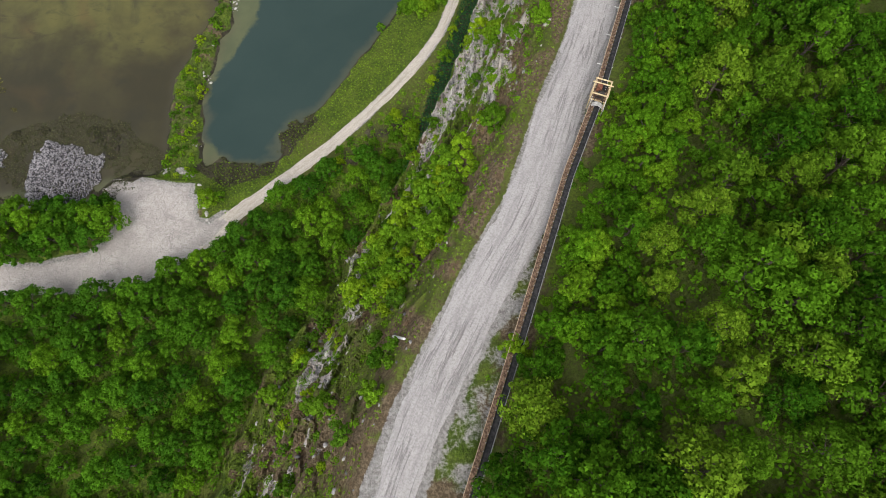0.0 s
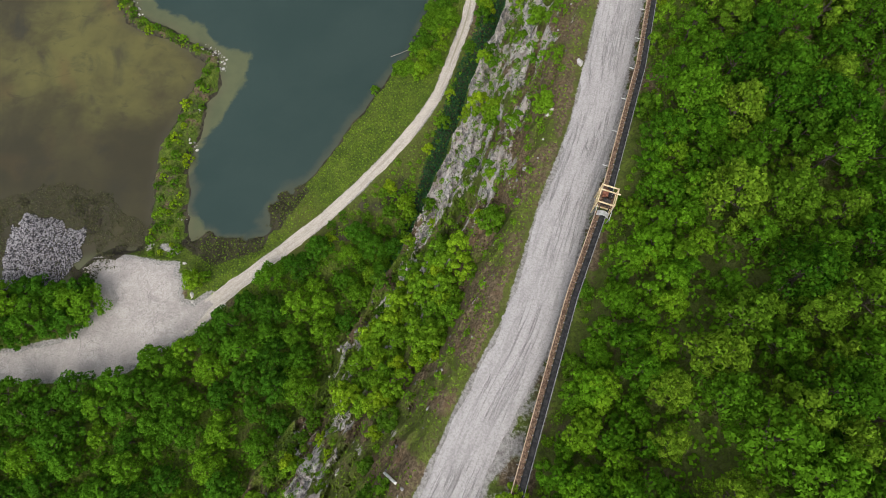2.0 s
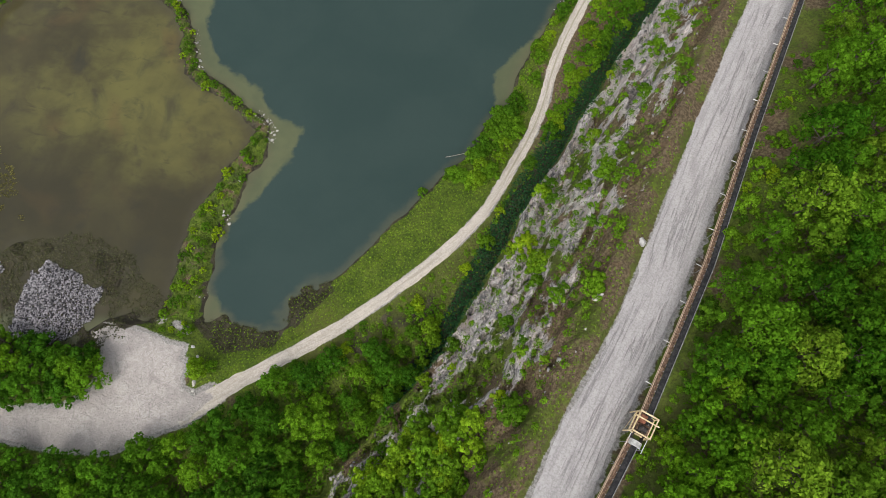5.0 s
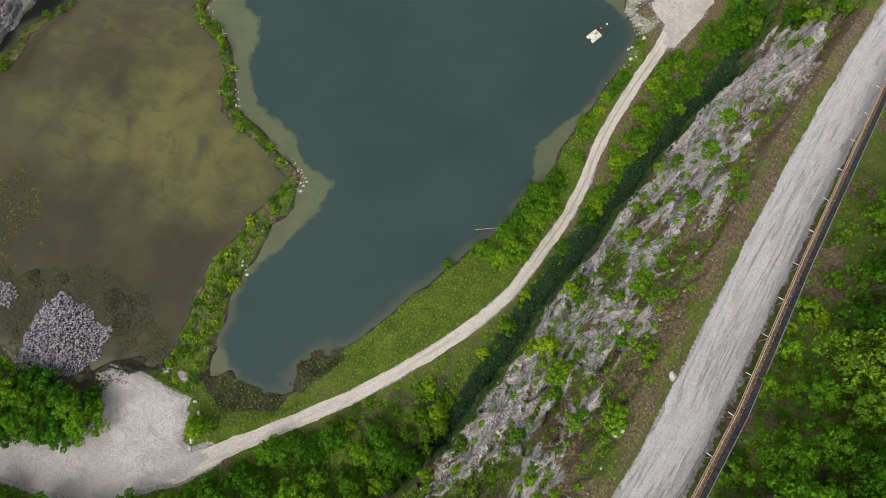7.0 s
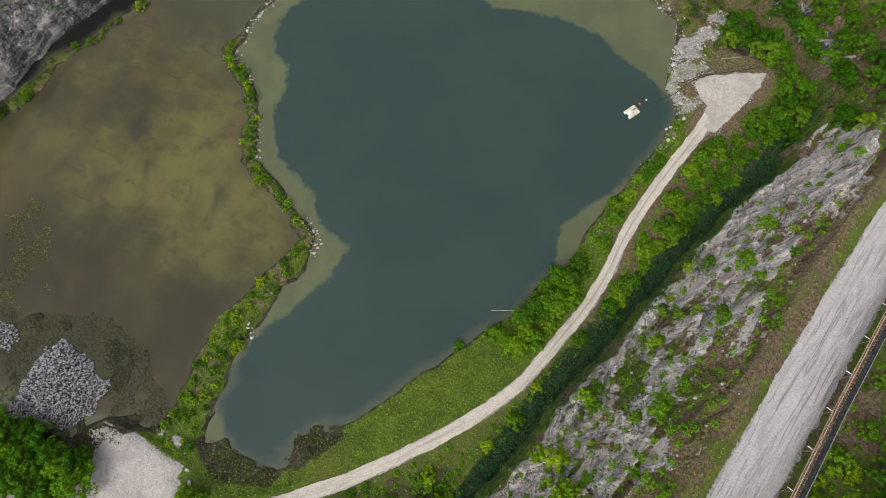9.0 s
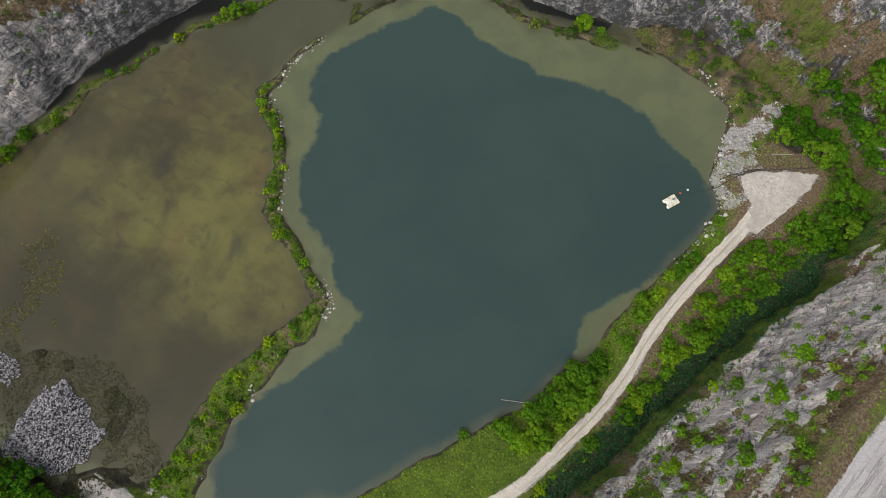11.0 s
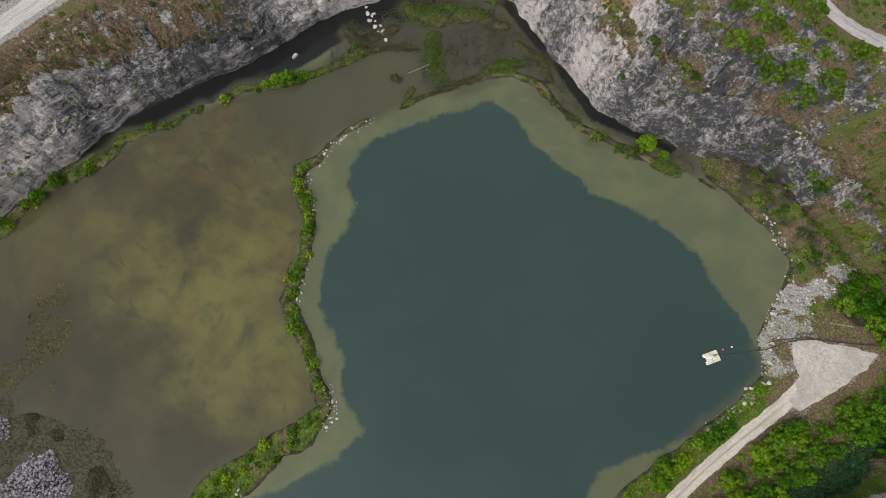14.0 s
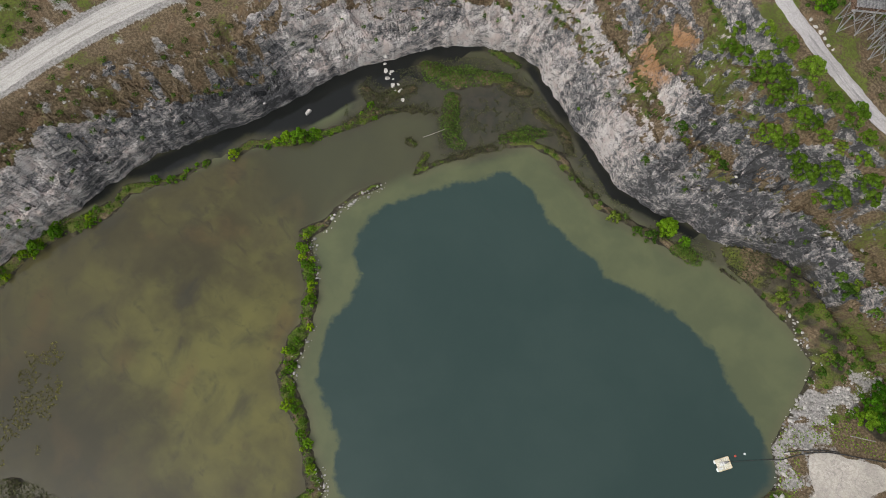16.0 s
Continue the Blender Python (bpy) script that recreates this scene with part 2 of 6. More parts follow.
def ribs(df, run):
    """Long bands along the face, where rock stands out (plus) or soil lies (minus)."""
    return fbm(0.17 * run + 0.05 * df, df + 0.06 * run, 3.2, 3, 64)


def height(x, y):
    """Ground height and the masks that the ground's material needs."""
    x, y = np.asarray(x, float), np.asarray(y, float)
    df, run = to_ring(x, y, FOOT)[0], face_run(x, y)
    dr, zr, _ = to_ring(x, y, RIM)
    # the foot is ragged: buttresses and bays
    df = df + smooth(6, 1, np.abs(df)) * (1.5 * fbm(x, y, 8, 3, 24) + 0.6 * fbm(x, y, 2.2, 2, 25))
    field, cap = land_field(x, y)
    cap = cap + np.where(cap > 2, 3.0 * smooth(60, 15, y) * smooth(-20, -50, x), 0)
    floor = np.where(field > 0, np.minimum(cap, 0.12 + 0.4 * field), np.maximum(-3, 0.45 * field))
    floor = floor + np.where(field > 1.5, 0.25 * fbm(x, y, 4, 3, 5), 0)
    u = np.where(df <= 0, 0, np.where(dr >= 0, 1, df / np.maximum(df - dr, 1e-6)))
    face0 = 4 * u * (1 - u)
    south_east = smooth(230, 205, y) * smooth(-110, -70, x)
    uw = np.clip(u + 0.05 * face0 * fbm(x, y, 12, 3, 23), 0, 1)
    low = np.interp(uw, [0, 0.05, 0.2, 0.58, 0.74, 0.9, 1], [0, 0.10, 0.22, 0.57, 0.74, 0.93, 1])
    cliff = np.interp(uw, [0, 0.03, 0.08, 0.24, 0.38, 0.5, 0.6, 0.77, 1], [0, 0.20, 0.40, 0.46, 0.63, 0.72, 0.87, 0.95, 1])
    south = smooth(82, 48, y)
    north = np.interp(uw, [0, 0.03, 0.08, 0.3, 0.5, 0.6, 1], [0, 0.20, 0.30, 0.46, 0.60, 0.72, 1])
    wall = np.interp(uw, [0, 0.02, 0.07, 0.2, 0.42, 0.56, 0.75, 1], [0, 0.24, 0.36, 0.42, 0.54, 0.80, 0.89, 1])
    shelf_p = np.interp(uw, [0, 0.02, 0.1, 0.26, 0.45, 0.6, 0.73, 1], [0, 0.18, 0.28, 0.41, 0.46, 0.66, 0.86, 1])
    west = smooth(-105, -125, x)
    shelf = smooth(-60, -46, x) * smooth(225, 240, y)
    p = north * (1 - west) + wall * west
    p = p * (1 - shelf) + shelf * shelf_p
    p = p * (1 - south_east) + south_east * (low * south + cliff * (1 - south))
    face = 4 * u * (1 - u)
    # ledges of the rock, which run along the face and slant a little across it
    warp = 3.0 * fbm(x, y, 16, 3, 21) + 1.2 * fbm(x, y, 4, 3, 22)
    rise = np.clip((zr - 2) / np.maximum(df - dr, 8), 0, 2.5)
    ledge = np.zeros(x.shape)
    for period, share, slant in ((7.5, 0.42, 0.10), (2.6, 0.60, -0.06)):
        q = (df + warp * share + slant * run) / period
        saw = q - np.floor(q)
        ledge = ledge + rise * period * share * (smooth(0.5, 1.0, saw) - saw)
    jag = 0.7 * fbm(x, y, 2.2, 2, 36)
    big_v, big_t = blocks(x + jag, y - jag, 3.0, 2.6, 62, 41)
    mid_v, mid_t = blocks(x + 0.5 * jag, y + 0.5 * jag, 1.25, 2.2, 58, 47)
    _, low_t = blocks(x - jag, y + 0.4 * jag, 0.85, 1.5, 70, 53)
    rough = 1.2 * fbm(x, y, 6, 3, 31) + 0.8 * big_t + 0.95 * mid_t + 0.8 * low_t + 0.3 * fbm(x, y, 1.2, 2, 35)
    face_h = floor * (1 - p) + zr * p + smooth(0, 0.45, face) * (0.9 * ledge + 2.4 * np.clip(ribs(df, run), -0.5, 0.6) + 0.85 * rough * (0.45 + 0.55 * smooth(0.8, 0.5, u)))
    z = np.where(df <= 0, floor, face_h)
    # beyond the rim
    out = dr > 0
    far = smooth(50, 260, dr)
    plain = zr * (1 - far) + far * (46 + 16 * fbm(x, y, 420, 3, 51)) + 0.5 * fbm(x, y, 9, 3, 52) * smooth(1, 8, dr)
    dc, _, sc, _ = near_line(x, y, [(-6, -45), (1.2, -13), (12.3, 18.5), (30, 66), (48.9, 128.3), (60.2, 168.5), (72, 205), (85, 240)])
    steep = np.interp(y, [-60, 25, 55, 85, 130, 220], [1.0, 1.0, 0.62, 0.42, 0.5, 0.3])
    bank = np.where(sc < 0, steep * 17 * (1 - np.exp(-np.maximum(dc - 2.2, 0) / 17)) * (1.0 - far), 0)
    z = np.where(out, plain + bank, z)
    dn, _, sn, _ = near_line(x, y, RAMP)
    z = np.where(out & (x < -120) & (y > 60), z + np.where(sn > 0, 0.45 * np.clip(dn - 4, 0, 18), 0), z)
    # roads are graded into the ground
    for line, half, blend in ((HAUL, 4.8, 4.0), (RAMP, 3.6, 3.0)):
        d, zl, _, _ = near_line(x, y, line)
        w = 1 - smooth(half, half + blend, d)
        z = z * (1 - w) + zl * w
    d, _, _, _ = near_line(x, y, TRACK)
    wide = np.where(x < -57, 3.9, 2.2)
    w = 1 - smooth(wide, wide + 1.8, d)
    for ring in (APRON, PAD):
        g = to_ring(x, y, ring)[0]
        w = np.maximum(w, 1 - smooth(0.5, 3.0, g))
    level = 2.2 + 0 * x
    z = np.where(df < 2, z * (1 - w) + level * w, z)
    z = z + 0.45 * smooth(1.3, 0.2, near_line(x, y, BERM)[0] + 1.0 * fbm(x, y, 2.5, 3, 44))
    BLOCK[0] = 0.55 * big_v + 0.45 * mid_v
    return z, df, dr, u, field, face


def ground(x, y):
    return float(height(np.array([x]), np.array([y]))[0][0])


# ---- materials ----
class Mat:
    """A small builder for procedural materials."""

    def __init__(self, name, rough=0.9, metal=0.0, spec=0.3):
        self.mat = bpy.data.materials.new(name)
        self.mat.use_nodes = True
        self.t = self.mat.node_tree
        self.b = self.t.nodes["Principled BSDF"]
        self.b.inputs["Roughness"].default_value = rough
        self.b.inputs["Metallic"].default_value = metal
        self.b.inputs["Specular IOR Level"].default_value = spec
        self.coord = self.t.nodes.new("ShaderNodeTexCoord").outputs["Object"]

    def node(self, kind, **values):
        n = self.t.nodes.new(kind)
        for k, v in values.items():
            n.inputs[k.replace("_", " ")].default_value = v
        return n

    def link(self, a, b):
        self.t.links.new(a, b)

    def scaled(self, sx, sy, sz, turn=0.0):
        m = self.t.nodes.new("ShaderNodeMapping")
        m.inputs["Scale"].default_value = (sx, sy, sz)
        m.inputs["Rotation"].default_value = (0, 0, radians(turn))
        self.link(self.coord, m.inputs[0])
        return m.outputs[0]

    def noise(self, size, detail=5, rough=0.55, warp=0.0, vec=None):
        n = self.node("ShaderNodeTexNoise", Scale=1.0 / size, Detail=detail, Roughness=rough, Distortion=warp)
        self.link(vec or self.coord, n.inputs["Vector"])
        return n.outputs["Fac"]

    def cells(self, size, feature="F1", vec=None, out="Distance"):
        n = self.node("ShaderNodeTexVoronoi", Scale=1.0 / size)
        n.feature = feature
        self.link(vec or self.coord, n.inputs["Vector"])
        return n.outputs[out]

    def attr(self, name):
        n = self.t.nodes.new("ShaderNodeAttribute")
        n.attribute_name = name
        return n.outputs["Fac"]

    def math(self, op, a, b=0.0, c=0.0):
        n = self.t.nodes.new("ShaderNodeMath")
        n.operation = op
        for i, v in enumerate((a, b, c)):
            if isinstance(v, (int, float)):
                n.inputs[i].default_value = v
            else:
                self.link(v, n.inputs[i])
        return n.outputs[0]

    def step(self, v, a, b, lo=0.0, hi=1.0):
        n = self.t.nodes.new("ShaderNodeMapRange")
        n.interpolation_type = "SMOOTHSTEP"
        self.link(v, n.inputs[0])
        for i, val in enumerate((a, b, lo, hi)):
            n.inputs[i + 1].default_value = val
        return n.outputs[0]

    def mix(self, f, a, b):
        n = self.t.nodes.new("ShaderNodeMix")
        n.data_type = "RGBA"
        for i, v in ((0, f), (6, a), (7, b)):
            if isinstance(v, (int, float)):
                n.inputs[i].default_value = v
            elif isinstance(v, tuple):
                n.inputs[i].default_value = (*v, 1)
            else:
                self.link(v, n.inputs[i])
        return n.outputs[2]

    def colour(self, c):
        if isinstance(c, tuple):
            self.b.inputs["Base Color"].default_value = (*c, 1)
        else:
            self.link(c, self.b.inputs["Base Color"])
        return self

    def bump(self, h, strength=0.5, depth=0.1):
        n = self.node("ShaderNodeBump", Strength=strength, Distance=depth)
        self.link(h, n.inputs["Height"])
        self.link(n.outputs[0], self.b.inputs["Normal"])
        return self

    def random(self):
        return self.t.nodes.new("ShaderNodeObjectInfo").outputs["Random"]

    def island(self):
        return self.t.nodes.new("ShaderNodeNewGeometry").outputs["Random Per Island"]


def ground_material():
    m = Mat("quarry_ground", 0.95, spec=0.15)
    big, mid, fine = m.noise(22, 5), m.noise(3.2, 6, 0.62), m.noise(0.55, 6, 0.65)
    # bedded and broken rock: beds, facets of three sizes, joints and pale veins
    jitter = m.node("ShaderNodeTexNoise", Scale=0.45, Detail=5, Roughness=0.6)
    m.link(m.coord, jitter.inputs["Vector"])

    def bent(vec, much):
        k = m.t.nodes.new("ShaderNodeVectorMath")
        k.operation = "MULTIPLY_ADD"
        m.link(jitter.outputs["Color"], k.inputs[0])
        k.inputs[1].default_value = (much, much, much)
        m.link(vec, k.inputs[2])
        return k.outputs[0]

    bedding = bent(m.scaled(0.50, 0.16, 0.7, -26), 1.6)
    facet = bent(m.scaled(1.1, 0.34, 1.0, -26), 2.4)
    beds = m.noise(1.0, 7, 0.68, 0.4, bedding)
    grain = m.noise(0.28, 5, 0.7, 0.5, m.scaled(1.0, 0.5, 1.0, -26))

    def pick(size):
        k = m.t.nodes.new("ShaderNodeSeparateColor")
        m.link(m.cells(size, vec=facet, out="Color"), k.inputs[0])
        return k.outputs[0]

    chip = m.math("ADD", m.math("MULTIPLY", pick(1.5), 0.26), m.math("ADD", m.math("MULTIPLY", pick(0.55), 0.24), m.math("MULTIPLY", pick(0.22), 0.16)))
    patch = m.noise(9.0, 5, 0.6, 0.8, m.scaled(1.0, 0.5, 1.0, -26))
    v = m.math("ADD", m.math("MULTIPLY", m.attr("block"), 0.26), m.math("ADD", m.math("MULTIPLY", beds, 1.30), m.math("ADD", m.math("MULTIPLY", chip, 1.25), m.math("ADD", m.math("MULTIPLY", grain, 0.30), m.math("MULTIPLY", m.noise(0.75, 6, 0.78, 0.6), 0.95)))))
    v = m.math("ADD", v, m.math("MULTIPLY", patch, 0.55))
    v = m.math("SUBTRACT", v, 1.36)
    v = m.math("SUBTRACT", v, m.math("MULTIPLY", m.attr("tone"), 0.50))
    vein = m.math("ABSOLUTE", m.math("SUBTRACT", m.noise(5.0, 5, 0.6, 0.9, m.scaled(0.5, 0.2, 0.9, -30)), 0.5))
    v = m.math("ADD", v, m.step(vein, 0.0, 0.02, 0.24, 0.0))
    rock = m.mix(m.step(v, 0.22, 0.36), ROCK_DARK, ROCK_SLATE)
    rock = m.mix(m.step(v, 0.38, 0.54), rock, ROCK_MID)
    rock = m.mix(m.step(v, 0.54, 0.80), rock, m.mix(m.step(mid, 0.36, 0.60), ROCK_PINK, ROCK_PALE))
    rock = m.mix(m.step(m.math("MULTIPLY", m.attr("rust"), m.math("ADD", m.math("MULTIPLY", mid, 1.3), m.math("MULTIPLY", beds, 0.8))), 0.72, 1.05, 0.0, 0.85), rock, (0.40, 0.22, 0.10))
    crack = m.math("MINIMUM", m.cells(1.5, "DISTANCE_TO_EDGE", facet), m.math("ADD", m.cells(0.55, "DISTANCE_TO_EDGE", facet), 0.02))
    rock = m.mix(m.math("MULTIPLY", m.step(crack, 0.0, 0.05, 1.0, 0.0), m.step(mid, 0.42, 0.62, 0.0, 0.5)), rock, (0.045, 0.043, 0.043))
    rock = m.mix(m.step(grain, 0.42, 0.33, 0.0, 0.6), rock, (0.05, 0.048, 0.047))
    soil = m.mix(m.step(fine, 0.38, 0.66), SOIL_DARK, SOIL_PALE)
    soil = m.mix(m.step(mid, 0.5, 0.70, 0.0, 0.6), soil, (0.20, 0.130, 0.078))
    green = m.mix(m.step(mid, 0.35, 0.68), GRASS_DEEP, GRASS_LIGHT)
    green = m.mix(m.step(fine, 0.38, 0.58, 0.75, 0.0), green, (0.048, 0.072, 0.016))
    green = m.mix(m.step(big, 0.52, 0.68, 0.0, 0.4), green, (0.15, 0.135, 0.045))
    green = m.mix(m.math("MULTIPLY", m.attr("dry"), m.step(fine, 0.30, 0.60, 0.85, 0.45)), green, (0.130, 0.115, 0.045))
    grav = m.mix(m.step(fine, 0.35, 0.65), (0.24, 0.225, 0.21), (0.42, 0.40, 0.375))
    wob = m.math("MULTIPLY", m.math("ADD", m.math("MULTIPLY", mid, 0.55), m.math("MULTIPLY", fine, 0.6)), 0.9)
    c = soil
    c = m.mix(m.step(m.math("ADD", m.attr("grass"), wob), 0.80, 1.02), c, green)
    c = m.mix(m.step(m.math("ADD", m.attr("gravel"), wob), 0.88, 1.08), c, grav)
    c = m.mix(m.step(m.math("ADD", m.attr("rock"), wob), 0.88, 1.0), c, rock)
    mud = m.mix(m.step(mid, 0.4, 0.62), (0.040, 0.036, 0.026), (0.085, 0.075, 0.050))
    c = m.mix(m.step(m.math("ADD", m.attr("mud"), wob), 0.85, 1.1), c, mud)
    m.colour(c)
    h = m.math("ADD", beds, m.math("ADD", m.math("MULTIPLY", chip, 1.3), m.math("ADD", m.math("MULTIPLY", grain, 0.4), m.math("MULTIPLY", fine, 0.3))))
    return m.bump(h, 1.0, 0.6).mat


def gravel_road_material(name, pale, dark, ruts, centre_green):
    """Crushed stone with ruts that run along the road."""
    m = Mat(name, 0.95, spec=0.12)
    uv = m.t.nodes.new("ShaderNodeCombineXYZ")
    m.link(m.attr("across"), uv.inputs[0])
    m.link(m.attr("along"), uv.inputs[1])
    s = m.t.nodes.new("ShaderNodeMapping")
    s.inputs["Scale"].default_value = (0.85, 0.085, 1)
    m.link(uv.outputs[0], s.inputs[0])
    streak = m.noise(1.0, 6, 0.6, 1.6, s.outputs[0])
    fine, mid, big = m.noise(0.35, 4, 0.65), m.noise(2.2, 5), m.noise(11, 3)
    c = m.mix(m.step(streak, 0.30, 0.58), dark, pale)
    c = m.mix(m.step(mid, 0.3, 0.75, 0.0, 0.35), c, dark)
    c = m.mix(m.step(fine, 0.34, 0.6, 0.45, 0.0), c, tuple(v * 0.6 for v in dark))
    if ruts:
        # runnels that water has cut along the slope
        s2 = m.t.nodes.new("ShaderNodeMapping")
        s2.inputs["Scale"].default_value = (0.30, 0.016, 1)
        m.link(uv.outputs[0], s2.inputs[0])
        warp = m.noise(1.0, 5, 0.66, 0.25, s2.outputs[0])
        line = m.math("ABSOLUTE", m.math("SUBTRACT", warp, 0.5))
        runnel = m.step(line, 0.0, 0.016, 1.0, 0.0)
        gate = m.step(big, 0.40, 0.58, 0.15, 1.0)
        runnel = m.math("MULTIPLY", runnel, gate)
        c = m.mix(m.math("MULTIPLY", runnel, 0.42), c, (0.15, 0.143, 0.138))
        h = m.math("SUBTRACT", m.math("ADD", m.math("MULTIPLY", streak, 0.6), m.math("MULTIPLY", fine, 0.3)), m.math("MULTIPLY", runnel, 0.7))
    else:
        # two wheel tracks with a strip of weeds between and soil at the verges
        edge = m.math("ABSOLUTE", m.attr("across"))
        mid_strip = m.step(m.math("ADD", edge, m.math("MULTIPLY", mid, 0.5)), 0.30, 0.62, 1.0, 0.0)
        c = m.mix(m.math("MULTIPLY", mid_strip, m.math("MULTIPLY", m.attr("weeds"), centre_green)), c, (0.16, 0.15, 0.07))
        h = m.math("ADD", m.math("MULTIPLY", streak, 0.5), m.math("MULTIPLY", fine, 0.35))
    return m.colour(c).bump(h, 0.8, 0.22).mat


def yard_material(name, warm=1.0, depth=0.40):
    """Pale trodden gravel with tyre sweeps and clods."""
    m = Mat(name, 0.95, spec=0.12)
    fine, mid, big = m.noise(0.4, 5, 0.65), m.noise(1.7, 5, 0.65, 1.5), m.noise(8, 4, 0.55, 0.6)
    c = m.mix(m.step(big, 0.35, 0.65), (0.35 * warm, 0.322 * warm, 0.300), (0.46 * warm, 0.425 * warm, 0.395))
    c = m.mix(m.step(mid, 0.36, 0.60, 0.55, 0.0), c, (0.29, 0.262, 0.24))
    c = m.mix(m.step(fine, 0.34, 0.56, 0.4, 0.0), c, (0.23, 0.21, 0.19))
    line = m.math("ABSOLUTE", m.math("SUBTRACT", m.noise(6, 3, 0.5, 1.2), 0.5))
    c = m.mix(m.step(line, 0.0, 0.014, 0.5, 0.0), c, (0.20, 0.185, 0.17))
    return m.colour(c).bump(m.math("ADD", m.math("MULTIPLY", mid, 1.0), m.math("MULTIPLY", fine, 0.4)), 1.0, depth).mat


def water_material():
    m = Mat("pit_water", 0.045, spec=0.5)
    m.b.inputs["IOR"].default_value = 1.33
    big, mid, fine = m.noise(34, 5, 0.55, 0.3), m.noise(11, 5, 0.55, 0.25), m.noise(2.4, 5, 0.6, 0.4)
    d = m.math("ADD", m.attr("deep"), m.math("ADD", m.math("MULTIPLY", m.math("SUBTRACT", mid, 0.5), 5.0), m.math("MULTIPLY", m.math("SUBTRACT", fine, 0.5), 3.0)))
    shelf = m.mix(m.step(mid, 0.35, 0.68), SHELF_A, SHELF_B)
    deep = m.mix(m.step(big, 0.35, 0.65), DEEP_A, DEEP_B)
    c = m.mix(m.step(d, -0.7, 0.9), shelf, deep)
    bed = m.mix(m.step(big, 0.38, 0.62), BED_DARK, BED_MID)
    bed = m.mix(m.step(m.math("ADD", m.math("ADD", m.math("MULTIPLY", mid, 0.6), m.math("MULTIPLY", big, 0.6)), m.math("MULTIPLY", m.attr("olive"), 0.34)), 0.60, 0.98), bed, BED_OLIVE)
    bed = m.mix(m.step(m.noise(16, 5, 0.55, 0.5, m.scaled(1, 1, 1, 40)), 0.54, 0.74, 0.0, 0.55), bed, BED_RUST)
    bed = m.mix(m.step(m.noise(9, 5, 0.58, 0.6, m.scaled(1, 0.8, 1, 70)), 0.52, 0.74, 0.0, 0.6), bed, (0.033, 0.032, 0.024))
    streaks = m.noise(3.2, 5, 0.6, 0.8, m.scaled(0.55, 1, 1, 25))
    bed = m.mix(m.math("MULTIPLY", m.step(streaks, 0.50, 0.72), m.step(mid, 0.40, 0.62, 0.1, 0.55)), bed, (0.030, 0.028, 0.022))
    bed = m.mix(m.math("MULTIPLY", m.attr("murk"), m.step(big, 0.30, 0.62, 0.8, 0.35)), bed, (0.034, 0.031, 0.018))
    bed = m.mix(m.math("MULTIPLY", m.attr("calm"), 0.75), bed, (0.060, 0.064, 0.038))
    c = m.mix(m.step(m.math("ADD", m.attr("brown"), m.math("MULTIPLY", m.math("SUBTRACT", mid, 0.5), 4.0)), -2.0, 2.5), c, bed)
    c = m.mix(m.math("MULTIPLY", m.attr("mire"), m.step(mid, 0.3, 0.7, 0.95, 0.6)), c, m.mix(m.step(fine, 0.4, 0.6), (0.030, 0.030, 0.024), (0.048, 0.043, 0.032)))
    # the cliff's dark reflection and shade, painted near-black into the water colour
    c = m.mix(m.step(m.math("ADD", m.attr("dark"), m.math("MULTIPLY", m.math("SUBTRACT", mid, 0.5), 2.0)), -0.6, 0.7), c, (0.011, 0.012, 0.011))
    sh = m.math("ADD", m.attr("shore"), m.math("MULTIPLY", m.math("SUBTRACT", fine, 0.5), 2.0))
    c = m.mix(m.step(sh, 0.0, 3.0, 0.5, 0.0), c, m.mix(m.step(m.attr("brown"), -1, 2), (0.10, 0.095, 0.055), (0.055, 0.050, 0.032)))
    m.colour(c)
    rip = m.math("ADD", m.noise(0.9, 3, 0.5), m.math("MULTIPLY", m.noise(5, 3), 0.6))
    return m.bump(rip, 0.05, 0.05).mat


def leaf_material(name, deep, light, gold):
    m = Mat(name, 0.9, spec=0.02)
    c = m.mix(m.step(m.random(), 0.05, 0.95), deep, light)
    twin = m.math("FRACT", m.math("MULTIPLY", m.random(), 7.31))
    c = m.mix(m.step(twin, 0.62, 0.95, 0.0, 0.75), c, gold)
    c = m.mix(m.step(twin, 0.30, 0.05, 0.0, 0.45), c, tuple(0.55 * v for v in deep))
    n = m.noise(1.3, 3)
    c = m.mix(m.step(n, 0.38, 0.66, 0.0, 0.5), c, light)
    hue = m.t.nodes.new("ShaderNodeHueSaturation")
    m.link(m.math("ADD", m.math("MULTIPLY", m.island(), 0.95), 0.50), hue.inputs["Value"])
    m.link(c, hue.inputs["Color"])
    c = hue.outputs[0]
    m.colour(c)
    tr = m.t.nodes.new("ShaderNodeBsdfTranslucent")
    m.link(c, tr.inputs[0])
    mx = m.t.nodes.new("ShaderNodeMixShader")
    mx.inputs[0].default_value = 0.28
    m.link(m.b.outputs[0], mx.inputs[1])
    m.link(tr.outputs[0], mx.inputs[2])
    m.link(mx.outputs[0], m.t.nodes["Material Output"].inputs[0])
    return m.mat


def plain_material(name, a, b, size=0.5, rough=0.8, metal=0.0, depth=0.02, spread=(0.38, 0.64)):
    m = Mat(name, rough, metal)
    n = m.noise(size, 5, 0.6)
    m.colour(m.mix(m.step(n, *spread), a, b))
    return m.bump(m.noise(size * 0.4, 4), 0.4, depth).mat


